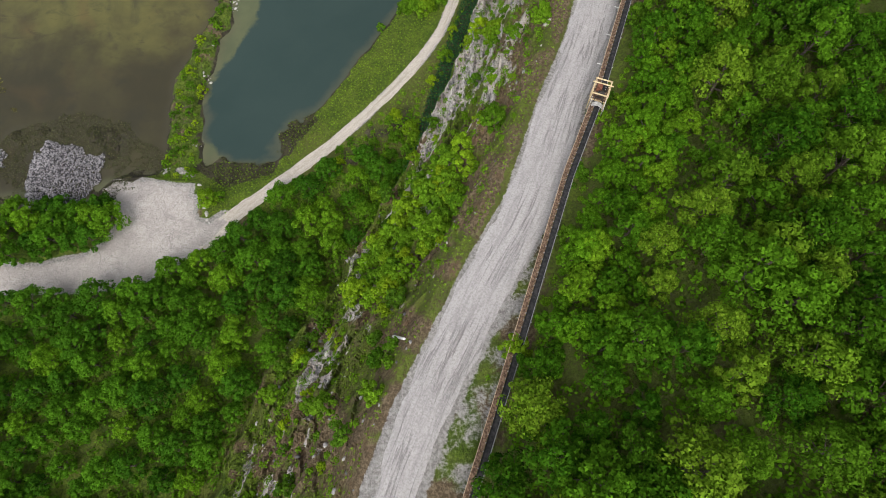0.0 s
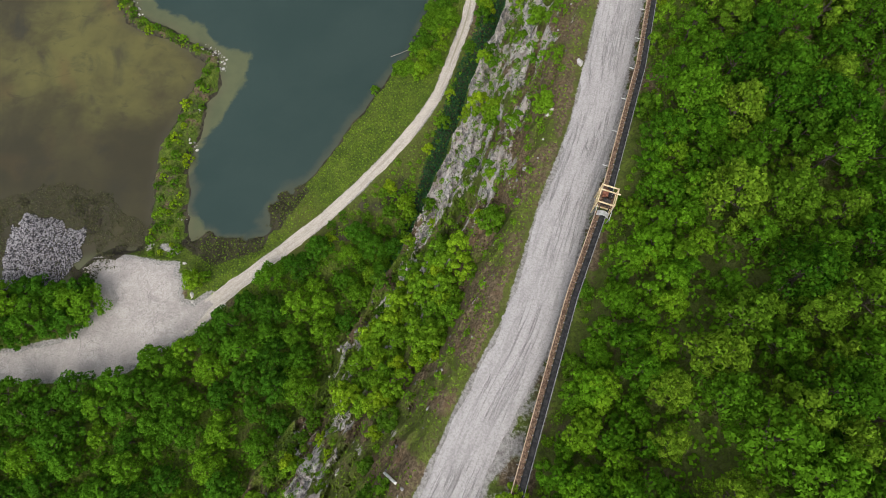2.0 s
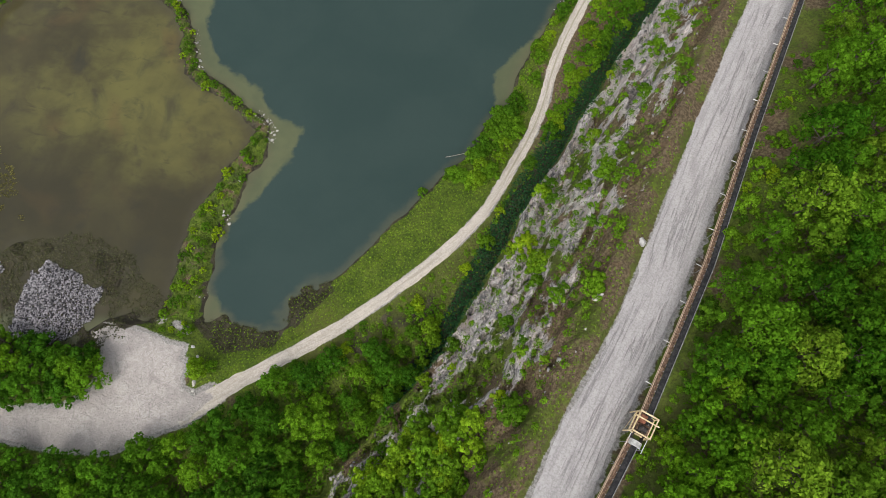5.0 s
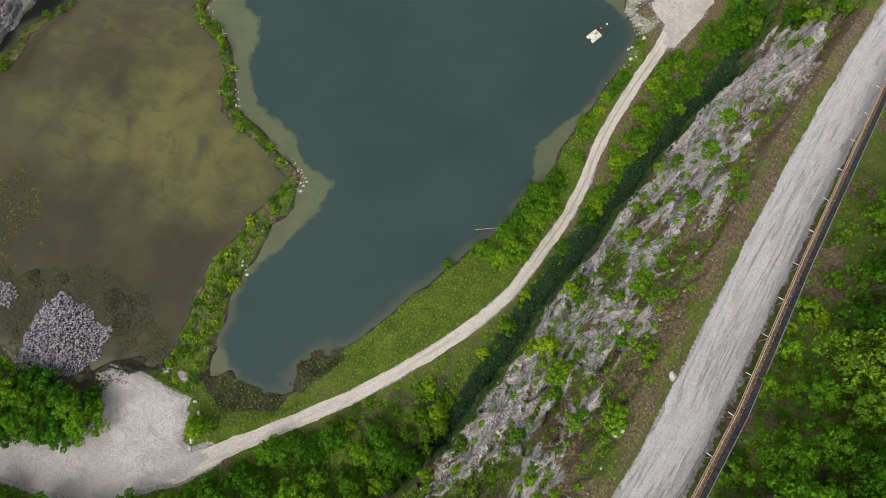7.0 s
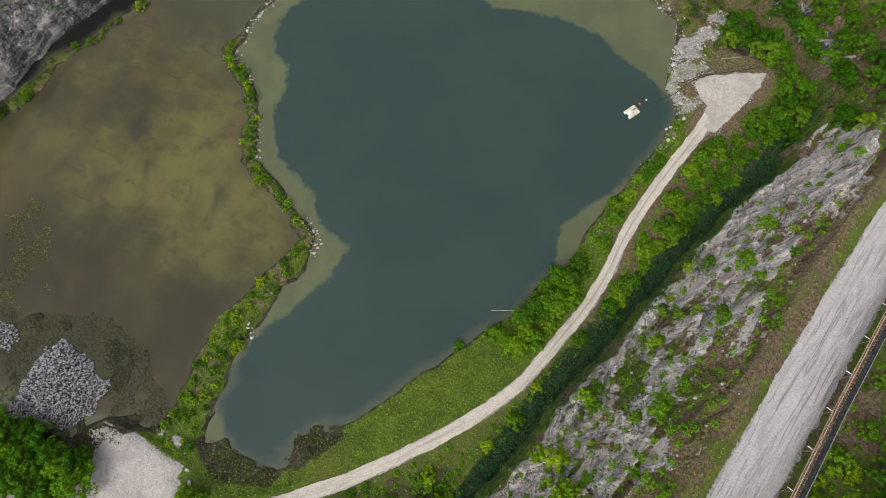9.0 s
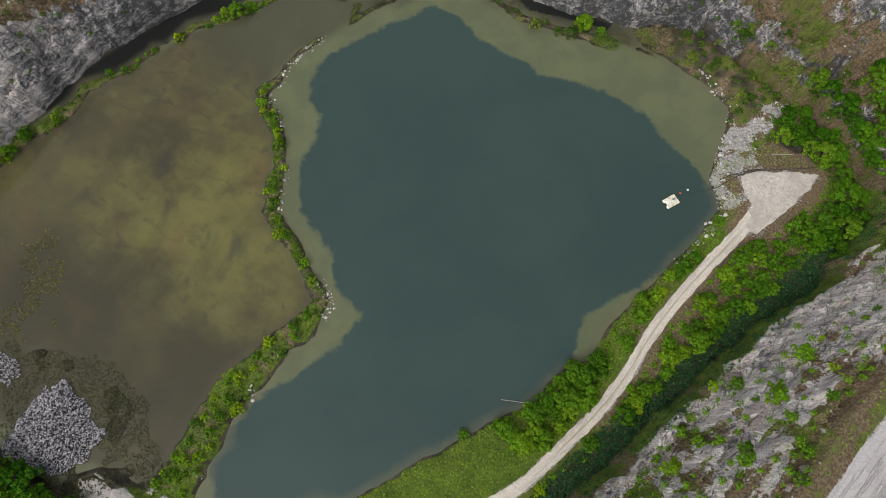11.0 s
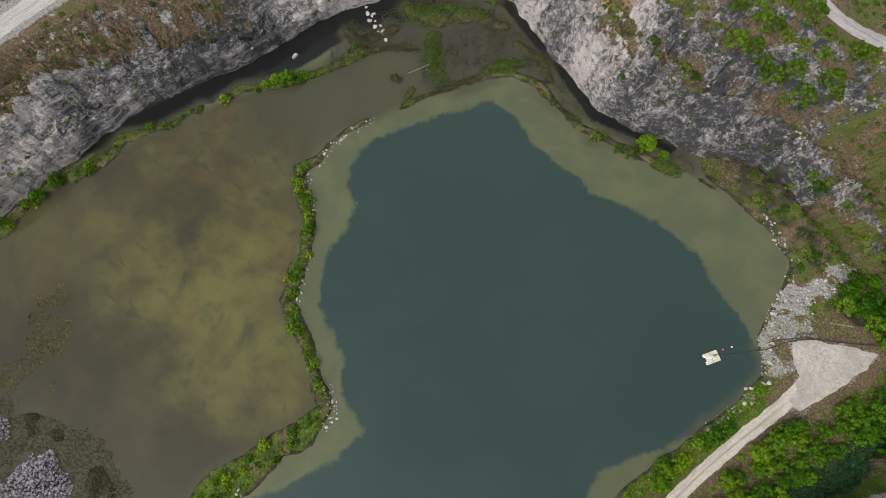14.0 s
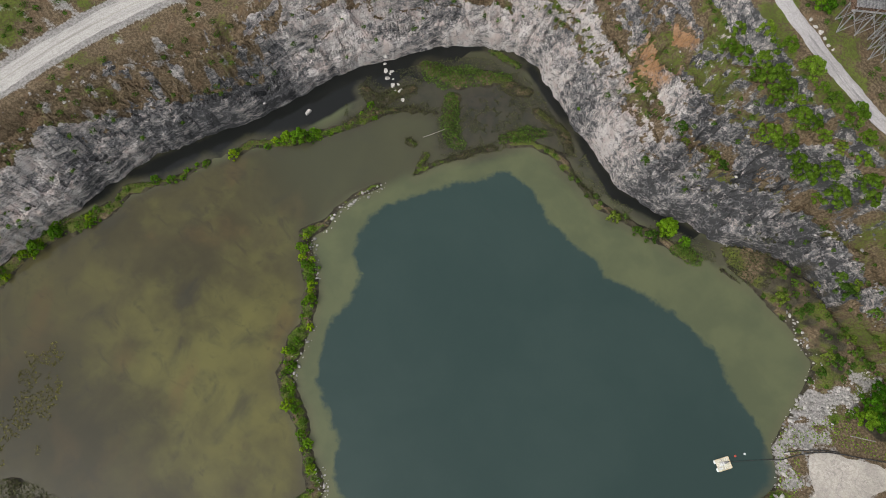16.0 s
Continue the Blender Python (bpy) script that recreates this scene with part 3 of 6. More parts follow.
def stone_material(name, dark, pale):
    m = Mat(name, 0.92, spec=0.2)
    n = m.noise(0.6, 5, 0.65)
    c = m.mix(m.step(m.island(), 0.1, 0.9), dark, pale)
    c = m.mix(m.step(n, 0.4, 0.65, 0.0, 0.45), c, tuple(0.5 * v for v in dark))
    return m.colour(c).bump(n, 0.6, 0.08).mat


ROCK_PALE, ROCK_PINK, ROCK_MID = (0.60, 0.565, 0.540), (0.50, 0.425, 0.390), (0.27, 0.252, 0.240)
ROCK_SLATE, ROCK_DARK = (0.165, 0.165, 0.168), (0.066, 0.066, 0.068)
SOIL_DARK, SOIL_PALE = (0.100, 0.074, 0.044), (0.235, 0.178, 0.112)
GRASS_DEEP, GRASS_LIGHT = (0.080, 0.130, 0.016), (0.150, 0.210, 0.026)
SHELF_A, SHELF_B = (0.078, 0.090, 0.048), (0.098, 0.110, 0.056)
DEEP_A, DEEP_B = (0.025, 0.045, 0.040), (0.030, 0.051, 0.045)
BED_DARK, BED_MID, BED_OLIVE, BED_RUST = (0.044, 0.039, 0.020), (0.068, 0.061, 0.028), (0.108, 0.102, 0.033), (0.100, 0.068, 0.029)

GROUND = ground_material()
HAUL_MAT = gravel_road_material("haul_road_gravel", (0.435, 0.412, 0.40), (0.33, 0.312, 0.302), True, 0)
TRACK_MAT = gravel_road_material("track_gravel", (0.54, 0.49, 0.425), (0.38, 0.34, 0.285), False, 0.5)
APRON_MAT = yard_material("apron_gravel")
PAD_MAT = yard_material("pad_gravel", 1.07, 0.20)
RAMP_MAT = gravel_road_material("ramp_gravel", (0.47, 0.45, 0.415), (0.34, 0.32, 0.30), False, 0.2)
WATER = water_material()
LEAF_WOOD = leaf_material("leaves_broad", (0.028, 0.096, 0.005), (0.088, 0.206, 0.010), (0.18, 0.28, 0.02))
LEAF_EDGE = leaf_material("leaves_fresh", (0.048, 0.140, 0.007), (0.105, 0.245, 0.010), (0.17, 0.30, 0.014))
LEAF_LEFT = leaf_material("leaves_dark", (0.035, 0.112, 0.008), (0.082, 0.208, 0.011), (0.155, 0.30, 0.013))
LEAF_YOUNG = leaf_material("leaves_young", (0.046, 0.124, 0.008), (0.102, 0.218, 0.012), (0.185, 0.30, 0.013))
LEAF_THICKET = leaf_material("leaves_thicket", (0.085, 0.200, 0.012), (0.165, 0.320, 0.016), (0.25, 0.39, 0.016))
LEAF_SHRUB = leaf_material("leaves_bright", (0.065, 0.150, 0.012), (0.140, 0.275, 0.014), (0.27, 0.38, 0.012))
LEAF_RIM = leaf_material("leaves_rim", (0.070, 0.135, 0.012), (0.130, 0.215, 0.020), (0.19, 0.25, 0.028))
LEAF_FACE = leaf_material("leaves_dull", (0.045, 0.095, 0.014), (0.095, 0.165, 0.022), (0.16, 0.21, 0.03))
LEAF_REED = leaf_material("reed_blades", (0.066, 0.076, 0.032), (0.125, 0.112, 0.058), (0.20, 0.155, 0.10))
LEAF_SEDGE = leaf_material("sedge_blades", (0.070, 0.125, 0.022), (0.135, 0.205, 0.034), (0.19, 0.21, 0.06))
LEAF_WEED = leaf_material("pond_weed", (0.13, 0.13, 0.036), (0.18, 0.175, 0.046), (0.21, 0.19, 0.045))
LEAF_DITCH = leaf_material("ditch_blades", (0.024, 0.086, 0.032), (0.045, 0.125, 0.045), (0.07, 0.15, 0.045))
LEAF_GRASS = leaf_material("grass_blades", (0.088, 0.180, 0.012), (0.155, 0.280, 0.018), (0.23, 0.27, 0.040))
BARK = plain_material("bark", (0.07, 0.055, 0.04), (0.16, 0.135, 0.11), 0.25, 0.95)
STONE = stone_material("rubble_stone", (0.030, 0.030, 0.034), (0.42, 0.40, 0.41))
STONE_PALE = stone_material("pale_stone", (0.22, 0.21, 0.195), (0.50, 0.475, 0.44))
STONE_FACE = stone_material("face_stone", (0.13, 0.125, 0.125), (0.46, 0.44, 0.42))


# ---- meshes ----
def mesh_object(name, verts, faces, material, parent=None, kind="", label="", category="", group=""):
    me = bpy.data.meshes.new(name)
    me.from_pydata([tuple(map(float, v)) for v in verts], [], [tuple(map(int, f)) for f in faces])
    me.materials.append(material)
    ob = new(name, me)
    ob.parent = parent
    return tagged(ob, label, category, group, kind)


def part(name, bm, material, parent=None, label=""):
    me = bpy.data.meshes.new(name)
    bm.to_mesh(me)
    bm.free()
    me.materials.append(material)
    ob = new(name, me)
    ob.parent = parent
    return tagged(ob, label)


def grid_faces(nx, ny):
    i = np.arange(nx * ny).reshape(ny, nx)
    return np.stack([i[:-1, :-1], i[:-1, 1:], i[1:, 1:], i[1:, :-1]], -1).reshape(-1, 4)


def quad_mesh(name, co, quads, material, attrs, smooth_shade=False):
    me = bpy.data.meshes.new(name)
    me.vertices.add(len(co))
    me.vertices.foreach_set("co", np.ascontiguousarray(co, np.float32).ravel())
    me.loops.add(quads.size)
    me.loops.foreach_set("vertex_index", quads.astype(np.int32).ravel())
    me.polygons.add(len(quads))
    me.polygons.foreach_set("loop_start", np.arange(0, quads.size, 4, dtype=np.int32))
    me.polygons.foreach_set("use_smooth", np.full(len(quads), smooth_shade))
    me.update(calc_edges=True)
    for key, v in attrs.items():
        a = me.attributes.new(key, "FLOAT", "POINT")
        a.data.foreach_set("value", np.ascontiguousarray(v, np.float32).ravel())
    me.materials.append(material)
    return new(name, me)


def axis(lo, hi, step, reach, growth=1.28):
    mid = np.arange(lo, hi + step / 2, step)
    left, right, s = [], [], step
    while not left or mid[0] - left[-1] < reach:
        s *= growth
        left.append((left[-1] if left else mid[0]) - s)
        right.append((right[-1] if right else mid[-1]) + s)
    return np.concatenate([left[::-1], mid, right])


# the ground's masks
def surface(xs, ys):
    """Heights and masks of the ground on a grid."""
    X, Y = np.meshgrid(xs, ys)
    Z, DF, DR, U, FIELD, FACE = height(X, Y)
    block = BLOCK[0]
    gy, gx = np.gradient(Z, ys, xs)
    SLOPE = np.hypot(gx, gy)
    in_face = smooth(0.02, 0.12, U) * smooth(1.0, 0.93, U)
    wild = fbm(X, Y, 11, 4, 61)
    north = smooth(215, 235, Y) + smooth(-120, -140, X)
    chunk = fbm(X, Y, 5, 3, 63)
    steepness = smooth(0.7, 1.6, SLOPE)
    rib = ribs(DF, face_run(X, Y))
    se_rock = in_face * np.clip(0.40 + 0.26 * steepness + 1.25 * np.clip(rib, -0.5, 0.6) + 0.40 * chunk + 0.34 * smooth(0.62, 0.40, U) - 0.45 * smooth(0.66, 0.90, U)
                                - 0.42 * smooth(172, 200, Y) * smooth(0.45, 0.1, U) - 0.60 * smooth(86, 62, Y) + 0.75 * smooth(22, 14, Y) * smooth(0.30, 0.42, U) * smooth(0.62, 0.5, U) * smooth(-0.1, 0.2, chunk), 0, 1)
    n_rock = in_face * np.clip(0.70 * steepness + 0.75 * wild + 0.35 * chunk + 0.12 - 0.75 * smooth(-45, 5, X) * smooth(0.16, 0.3, U), 0, 1)
    bench = smooth(-105, -125, X) * smooth(0.42, 0.56, U + 0.16 * chunk) * smooth(218, 200, Y) + smooth(-58, -40, X) * smooth(0.22, 0.30, U + 0.05 * chunk) * smooth(0.66, 0.54, U)
    n_rock = np.clip(n_rock + in_face * 0.85 * np.clip(rib, -0.6, 0.5) * smooth(0.1, 0.3, U) - 0.50 * bench + 0.30 * bench * np.clip(fbm(X, Y, 4, 4, 65) * 2.2, -1, 1), 0, 1)
    n_rock = np.maximum(n_rock, 0.95 * smooth(-1.5, 0.5, DF) * smooth(7, 4, DF) * (X < 0))
    se_rock = se_rock * smooth(214, 194, Y)
    rock = np.where(north > 0.5, n_rock, se_rock)
    rock = np.maximum(rock, 0.5 * smooth(0.4, 0.6, wild) * smooth(0, 1, FACE))
    band = smooth(8, 1, np.abs(DR)) * (DR > -8)
    floor_land = (DF <= 1) & (FIELD > 0)
    grass = np.clip(0.46 + 0.75 * fbm(X, Y, 7, 4, 71), 0, 1)
    grass = np.where(floor_land, np.clip(grass + 0.22, 0, 1), grass)
    d_track, _, s_track, _ = near_line(X, Y, TRACK)
    meadow = (DF < 1) & (s_track > 0) & (X > -62) & (Y < 150)
    grass = np.where(meadow, np.maximum(grass, 0.75), grass)
    grass = np.where((DR < 2) & (Y < 220) & (X > -50), grass * (1 - 0.38 * smooth(-10, -6, DR)), grass)
    grass = np.where((DF < -4) & (s_track < 0) & (Y > 134) & (Y < 218), 0.12, grass)
    grass = np.where((DF < 0) & (s_track < 0) & (Y < 95) & (d_track > 5), 0.55, grass)
    grass = np.where((DF < 0) & (s_track < 0) & (Y >= 70) & (Y < 140), np.clip(grass * 0.6 + 0.30, 0, 0.8), grass)
    spit_d = near_line(X, Y, SPIT)[0]
    grass = np.where((spit_d < 6) & (Y > 74), 0.50 + 0.20 * smooth(112, 96, Y) + 0.6 * fbm(X, Y, 3, 3, 75), grass)
    grass = np.where(to_ring(X, Y, MARSH)[0] < 0, 0.3 + 0.5 * fbm(X, Y, 4, 3, 72), grass)
    bank = (DR > 2) & (X > 5) & (Y < 215)
    grass = np.where(bank, 0.50 + 0.6 * fbm(X, Y, 6, 3, 77), grass)
    wood = (DR > 8) & (X > 5) & (Y < 90)
    bed = near_line(X, Y, CONV_ALL)
    wood = wood & (bed[2] < 0) & (bed[0] > 3)
    grass = np.where(wood, 0.55, grass)
    d_haul = near_line(X, Y, HAUL)[0]
    gravel = np.maximum(smooth(5.6, 4.2, d_haul) * 0.8 * (Y < 240), smooth(2.1, 1.2, d_track) * 0.8)
    gravel = np.maximum(gravel, smooth(6, 3.8, near_line(X, Y, RAMP)[0]) * 0.8)
    ridge = near_line(X, Y, RIDGE)[0]
    bench_stone = smooth(-120, -130, X) * smooth(0.40, 0.5, U) * (DR < 25)
    gravel = np.maximum(gravel, bench_stone * np.clip(0.16 + 0.7 * fbm(X, Y, 3, 4, 67), 0, 0.7))
    gravel = np.maximum(gravel, smooth(2.2, 0.3, to_ring(X, Y, APRON)[0]) * 0.85)
    gravel = np.maximum(gravel, smooth(2.2, 0.2, to_ring(X, Y, PAD)[0] + 2 * fbm(X, Y, 3, 3, 85)) * 0.46)
    grass = grass * (1 - 0.8 * smooth(6, 2, to_ring(X, Y, PAD)[0]))
    gravel = np.maximum(gravel, np.clip(smooth(5, 1, ridge) * 0.55 + 0.9 * fbm(X, Y, 2.4, 3, 66), 0, 0.8) * (ridge < 5))
    end_soil = smooth(222, 228, Y) * smooth(-26, -18, X) * smooth(2, -1, DF)
    grass = grass * (1 - end_soil) + end_soil * np.clip(0.36 + 0.8 * fbm(X, Y, 4, 3, 78), 0, 0.8)
    grass = np.where(np.hypot(X - 61, Y - 1) < 6, 0.05, grass)
    grass = np.where(np.hypot((X - 23) / 1.6, Y - 224) < 4.5, 0.0, grass)
    grass = np.where((DF > -2) & (north > 0.5), grass * 0.70, grass)
    rubble = smooth(9, 6, np.hypot((X - 12) / 0.9, (Y - 212) / 1.5)) * (to_ring(X, Y, PAD)[0] > 0)
    grass = grass * (1 - 0.85 * rubble)
    gravel = np.maximum(gravel, rubble * np.clip(0.42 + 0.8 * fbm(X, Y, 3, 4, 84), 0, 0.85))
    grass = np.where((X < -120) & (U > 0.3) & (DR < 14), grass * 0.62, grass)
    berm = near_line(X, Y, BERM)[0]
    gravel = np.maximum(gravel, 0.95 * smooth(1.1, 0.3, berm + 0.9 * fbm(X, Y, 2.5, 3, 44)))
    mud = np.where((FIELD < 0.35) & (DF < -0.4), 0.9, 0.0)
    mud = np.maximum(mud, np.where(to_ring(X, Y, FLATS)[0] < 0, 0.6, 0))
    mud = np.maximum(mud, np.where((spit_d < 6) & (Y > 76), 0.26 + 0.5 * fbm(X, Y, 2.5, 3, 73), 0))
    mud = np.maximum(mud, end_soil * np.clip(0.40 + 0.7 * fbm(X, Y, 3, 3, 74), 0, 0.8) * smooth(3, 6, ridge))
    mud = np.maximum(mud, np.where(to_ring(X, Y, MARSH)[0] < 0, 0.42 + 0.4 * fbm(X, Y, 4, 3, 70), 0))
    for ring in MUDS:
        mud = np.maximum(mud, 0.8 * smooth(1.5, -0.5, to_ring(X, Y, ring)[0]))
    mud = np.maximum(mud, 0.85 * (DF > -5) * (DF < 0) * (X > -20) * (Y > 66) * (Y < 220) * smooth(-5, -4, DF))
    mud = np.maximum(mud, np.where(wood, 0.36, 0))
    gravel = np.where((bed[2] > 0) & (bed[0] < 7) & (DR > 2), np.maximum(gravel, 0.42 + 0.4 * fbm(X, Y, 3, 3, 79)), gravel)
    damp = (DF < 0) & (s_track < 0) & (Y >= 74) & (Y < 136) & (d_track > 3)
    mud = np.where(damp, np.maximum(mud, 0.34 + 0.5 * fbm(X, Y, 5, 4, 68)), mud)
    tone = 0.34 * np.minimum(north, 1) + 1.0 * fbm(X, Y, 13, 4, 81) + 0.1 + 0.30 * smooth(-62, -40, X) * smooth(215, 235, Y) - 0.46 * (north < 0.5)
    tone = tone + 0.22 * smooth(-100, -80, X) * smooth(225, 240, Y) + 0.05 * smooth(-45, -20, X) * smooth(225, 240, Y) - 0.45 * smooth(176, 150, Y) * smooth(-120, -140, X)
    tone = tone - 0.30 * smooth(40, 20, np.hypot(X + 132, (Y - 226) * 0.8))
    tone = np.clip(tone - 0.5 * smooth(16, 4, np.hypot(X + 66, Y - 248)) + 0.30 * smooth(0.6, 0.3, U) * (X < -120) * smooth(136, 146, Y) * smooth(204, 190, Y), 0, 1)
    rust = np.maximum(smooth(13, 3, np.hypot(X + 72, (Y - 260) * 0.8)), 0.8 * smooth(9, 2, np.hypot(X + 69, Y - 250)))
    dry = np.clip(np.where(north > 0.5, 0.8, 0) + 0.55 * ((U > 0.45) & (DR < 3) & (Y < 215)) + 0.3 * bank + 0.7 * ((DF < 0) & (s_track < 0) & (Y > 70) & (Y < 140)), 0, 1)
    fringe = fbm(X, Y, 2.2, 3, 69)
    rock = np.clip(rock + 0.36 * fringe * (U > 0.02) * (U < 0.99), 0, 1)
    grass = np.clip(grass + 0.25 * fringe * (DF > -1), 0, 1)
    attrs = {"rock": rock, "grass": grass, "gravel": gravel, "mud": mud, "tone": tone, "rust": rust, "block": block, "dry": dry}
    return X, Y, Z, DF, DR, U, attrs


# ground: one sheet out to the horizon, sunk a little below the finer rock faces
GX, GY = axis(-205, 100, STEP, 3500), axis(-35, 300, STEP, 3500)
X, Y, Z, DF, DR, U, attrs = surface(GX, GY)
Z = Z - np.where(DF < 2.5, 5.0, 2.0) * smooth(-0.8, 0.6, DF) * smooth(-1.2, -3.5, DR) * (X > -204) * (X < 99) * (Y > -34) * (Y < 299)
co = np.stack([X, Y, Z], -1).reshape(-1, 3)
terrain = quad_mesh("ground", co, grid_faces(len(GX), len(GY)), GROUND, {k: v.ravel() for k, v in attrs.items()})
tagged(terrain, "quarry ground of soil, stones and rough grass", "ground", kind="structure")

# rock faces: a finer sheet between foot and rim
TILE = 32
fine_co, fine_quads, fine_attrs, count = [], [], {}, 0
for tx in range(-200, 72, TILE):
    for ty in range(-34, 290, TILE):
        sx, sy = np.meshgrid(np.arange(tx, tx + TILE + 1, 4.0), np.arange(ty, ty + TILE + 1, 4.0))
        if not ((to_ring(sx, sy, FOOT)[0] > -3) & (to_ring(sx, sy, RIM)[0] < 3)).any():
            continue
        FX, FY = np.linspace(tx, tx + TILE, int(TILE / FINE) + 1), np.linspace(ty, ty + TILE, int(TILE / FINE) + 1)
        X, Y, Z, DF, DR, U, attrs = surface(FX, FY)
        quads = grid_faces(len(FX), len(FY))
        quads = quads[((DF > -0.6) & (DR < 0.6)).ravel()[quads].all(1)]
        used = np.unique(quads)
        index = np.zeros(X.size, int)
        index[used] = np.arange(len(used)) + count
        count += len(used)
        fine_quads.append(index[quads])
        fine_co.append(np.stack([X, Y, Z + 0.04], -1).reshape(-1, 3)[used])
        for k, v in attrs.items():
            fine_attrs.setdefault(k, []).append(v.ravel()[used])
faces = quad_mesh("rock_face", np.concatenate(fine_co), np.concatenate(fine_quads), GROUND, {k: np.concatenate(v) for k, v in fine_attrs.items()})
tagged(faces, "stepped quarry face of pale and slate-grey broken rock with soil ledges", "rock face", kind="structure")

# water: one level sheet in the pit
WX, WY = np.arange(-182, 22, 1.5), np.arange(62, 262, 1.5)
wx, wy = np.meshgrid(WX, WY)
w_field = land_field(wx, wy)[0]
w_df = to_ring(wx, wy, FOOT)[0]
# mask along the cliff foot where the rock's dark reflection is painted
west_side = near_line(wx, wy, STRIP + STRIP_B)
cliff_reflection = np.where((wx < -118) & (wy > 140), np.where(west_side[2] > 0, 9.5 + w_df, -4), 2.4 + w_df)
dark = cliff_reflection
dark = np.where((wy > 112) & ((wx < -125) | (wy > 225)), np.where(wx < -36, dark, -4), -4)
behind = near_line(wx, wy, SHORE_NE)
mire = np.maximum(smooth(-2.5, 2.5, -to_ring(wx, wy, MARSH)[0] + 3.0 * fbm(wx, wy, 7, 3, 18)), smooth(-0.5, 2.5, behind[0] + 1.5 * fbm(wx, wy, 4, 3, 19)) * (behind[2] > 0) * (w_df > -9) * (wy > 222) * (wx < -20) * (wx > -92))
olive = np.exp(-((wx + 98) ** 2 / 34 ** 2 + (wy - 134) ** 2 / 30 ** 2)) - 0.6 * smooth(108, 88, wy)
calm = smooth(158, 190, wy + 0.25 * (wx + 120))
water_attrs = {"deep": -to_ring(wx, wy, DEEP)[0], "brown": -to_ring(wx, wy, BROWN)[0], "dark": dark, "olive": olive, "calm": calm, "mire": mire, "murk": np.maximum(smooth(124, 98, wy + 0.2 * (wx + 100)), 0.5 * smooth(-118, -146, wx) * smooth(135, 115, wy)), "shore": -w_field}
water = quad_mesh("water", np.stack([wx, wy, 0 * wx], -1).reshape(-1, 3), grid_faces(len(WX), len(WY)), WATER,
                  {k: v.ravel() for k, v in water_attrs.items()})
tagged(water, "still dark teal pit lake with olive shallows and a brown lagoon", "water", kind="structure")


def road_strip(name, line, half, material, label, seed, lift=0.10, smooth_line=3, level=None):
    """A strip of gravel along a line, with a ragged edge, laid on the graded ground."""
    pts = np.array([(p[0], p[1]) for p in line], float)
    zs = np.array([p[2] if len(p) > 2 else 2.2 for p in line], float)
    for _ in range(smooth_line):
        a, b = pts[:-1] * 0.75 + pts[1:] * 0.25, pts[:-1] * 0.25 + pts[1:] * 0.75
        pts = np.concatenate([pts[:1], np.stack([a, b], 1).reshape(-1, 2), pts[-1:]])
    seg = np.r_[0, np.cumsum(np.hypot(*np.diff(pts, axis=0).T))]
    s = np.arange(0, seg[-1], 0.8)
    px, py = np.interp(s, seg, pts[:, 0]), np.interp(s, seg, pts[:, 1])
    tx, ty = np.gradient(px), np.gradient(py)
    ln = np.hypot(tx, ty)
    nx, ny = -ty / ln, tx / ln
    h = np.interp(py if name == "haul_road" else s, *half) if isinstance(half, tuple) else np.full(len(s), half)
    k = 21
    v = np.linspace(-1, 1, k)
    rag = np.where(py < 250, 0.75, 0.35) if name == "haul_road" else 0.45
    left = h + rag * fbm(s, 0 * s, 5, 4, seed) + 0.25 * fbm(s, 0 * s, 1.4, 2, seed + 5)
    right = h + rag * fbm(s, 0 * s + 50, 5, 4, seed + 9) + 0.3 * fbm(s, 0 * s + 50, 1.4, 2, seed + 6)
    w = np.where(v[None, :] > 0, v[None, :] * left[:, None], v[None, :] * right[:, None])
    x, y = px[:, None] + nx[:, None] * w, py[:, None] + ny[:, None] * w
    z = height(x, y)[0]
    z = z + lift * (1 - v[None, :] ** 4 * 1.3)
    along = np.repeat(s[:, None], k, 1)
    weeds = smooth(118, 135, y) * smooth(200, 188, y)
    ob = quad_mesh(name, np.stack([x, y, z], -1).reshape(-1, 3), grid_faces(k, len(s)), material,
                   {"across": w.ravel(), "along": along.ravel(), "weeds": weeds.ravel()}, True)
    return tagged(ob, label, "road", kind="structure")


road_strip("haul_road", HAUL, ([-45, -6, 12, 20, 60, 110, 152, 240, 256, 266], [2.6, 2.9, 4.0, 4.4, 4.5, 4.8, 5.2, 4.0, 2.6, 2.0]), HAUL_MAT,
           "grey crushed-stone haul road with washed runnels", 3, 0.16)
road_strip("gravel_track", TRACK[4:], ([0, 9, 18, 30, 60, 120, 170], [2.4, 2.4, 2.0, 1.75, 1.6, 1.5, 1.8]), TRACK_MAT,
           "pale gravel track with two wheel ruts beside the lake", 13, 0.12)
road_strip("ramp_road", RAMP, 3.1, RAMP_MAT, "pale gravel ramp road above the rock face", 23, 0.12)


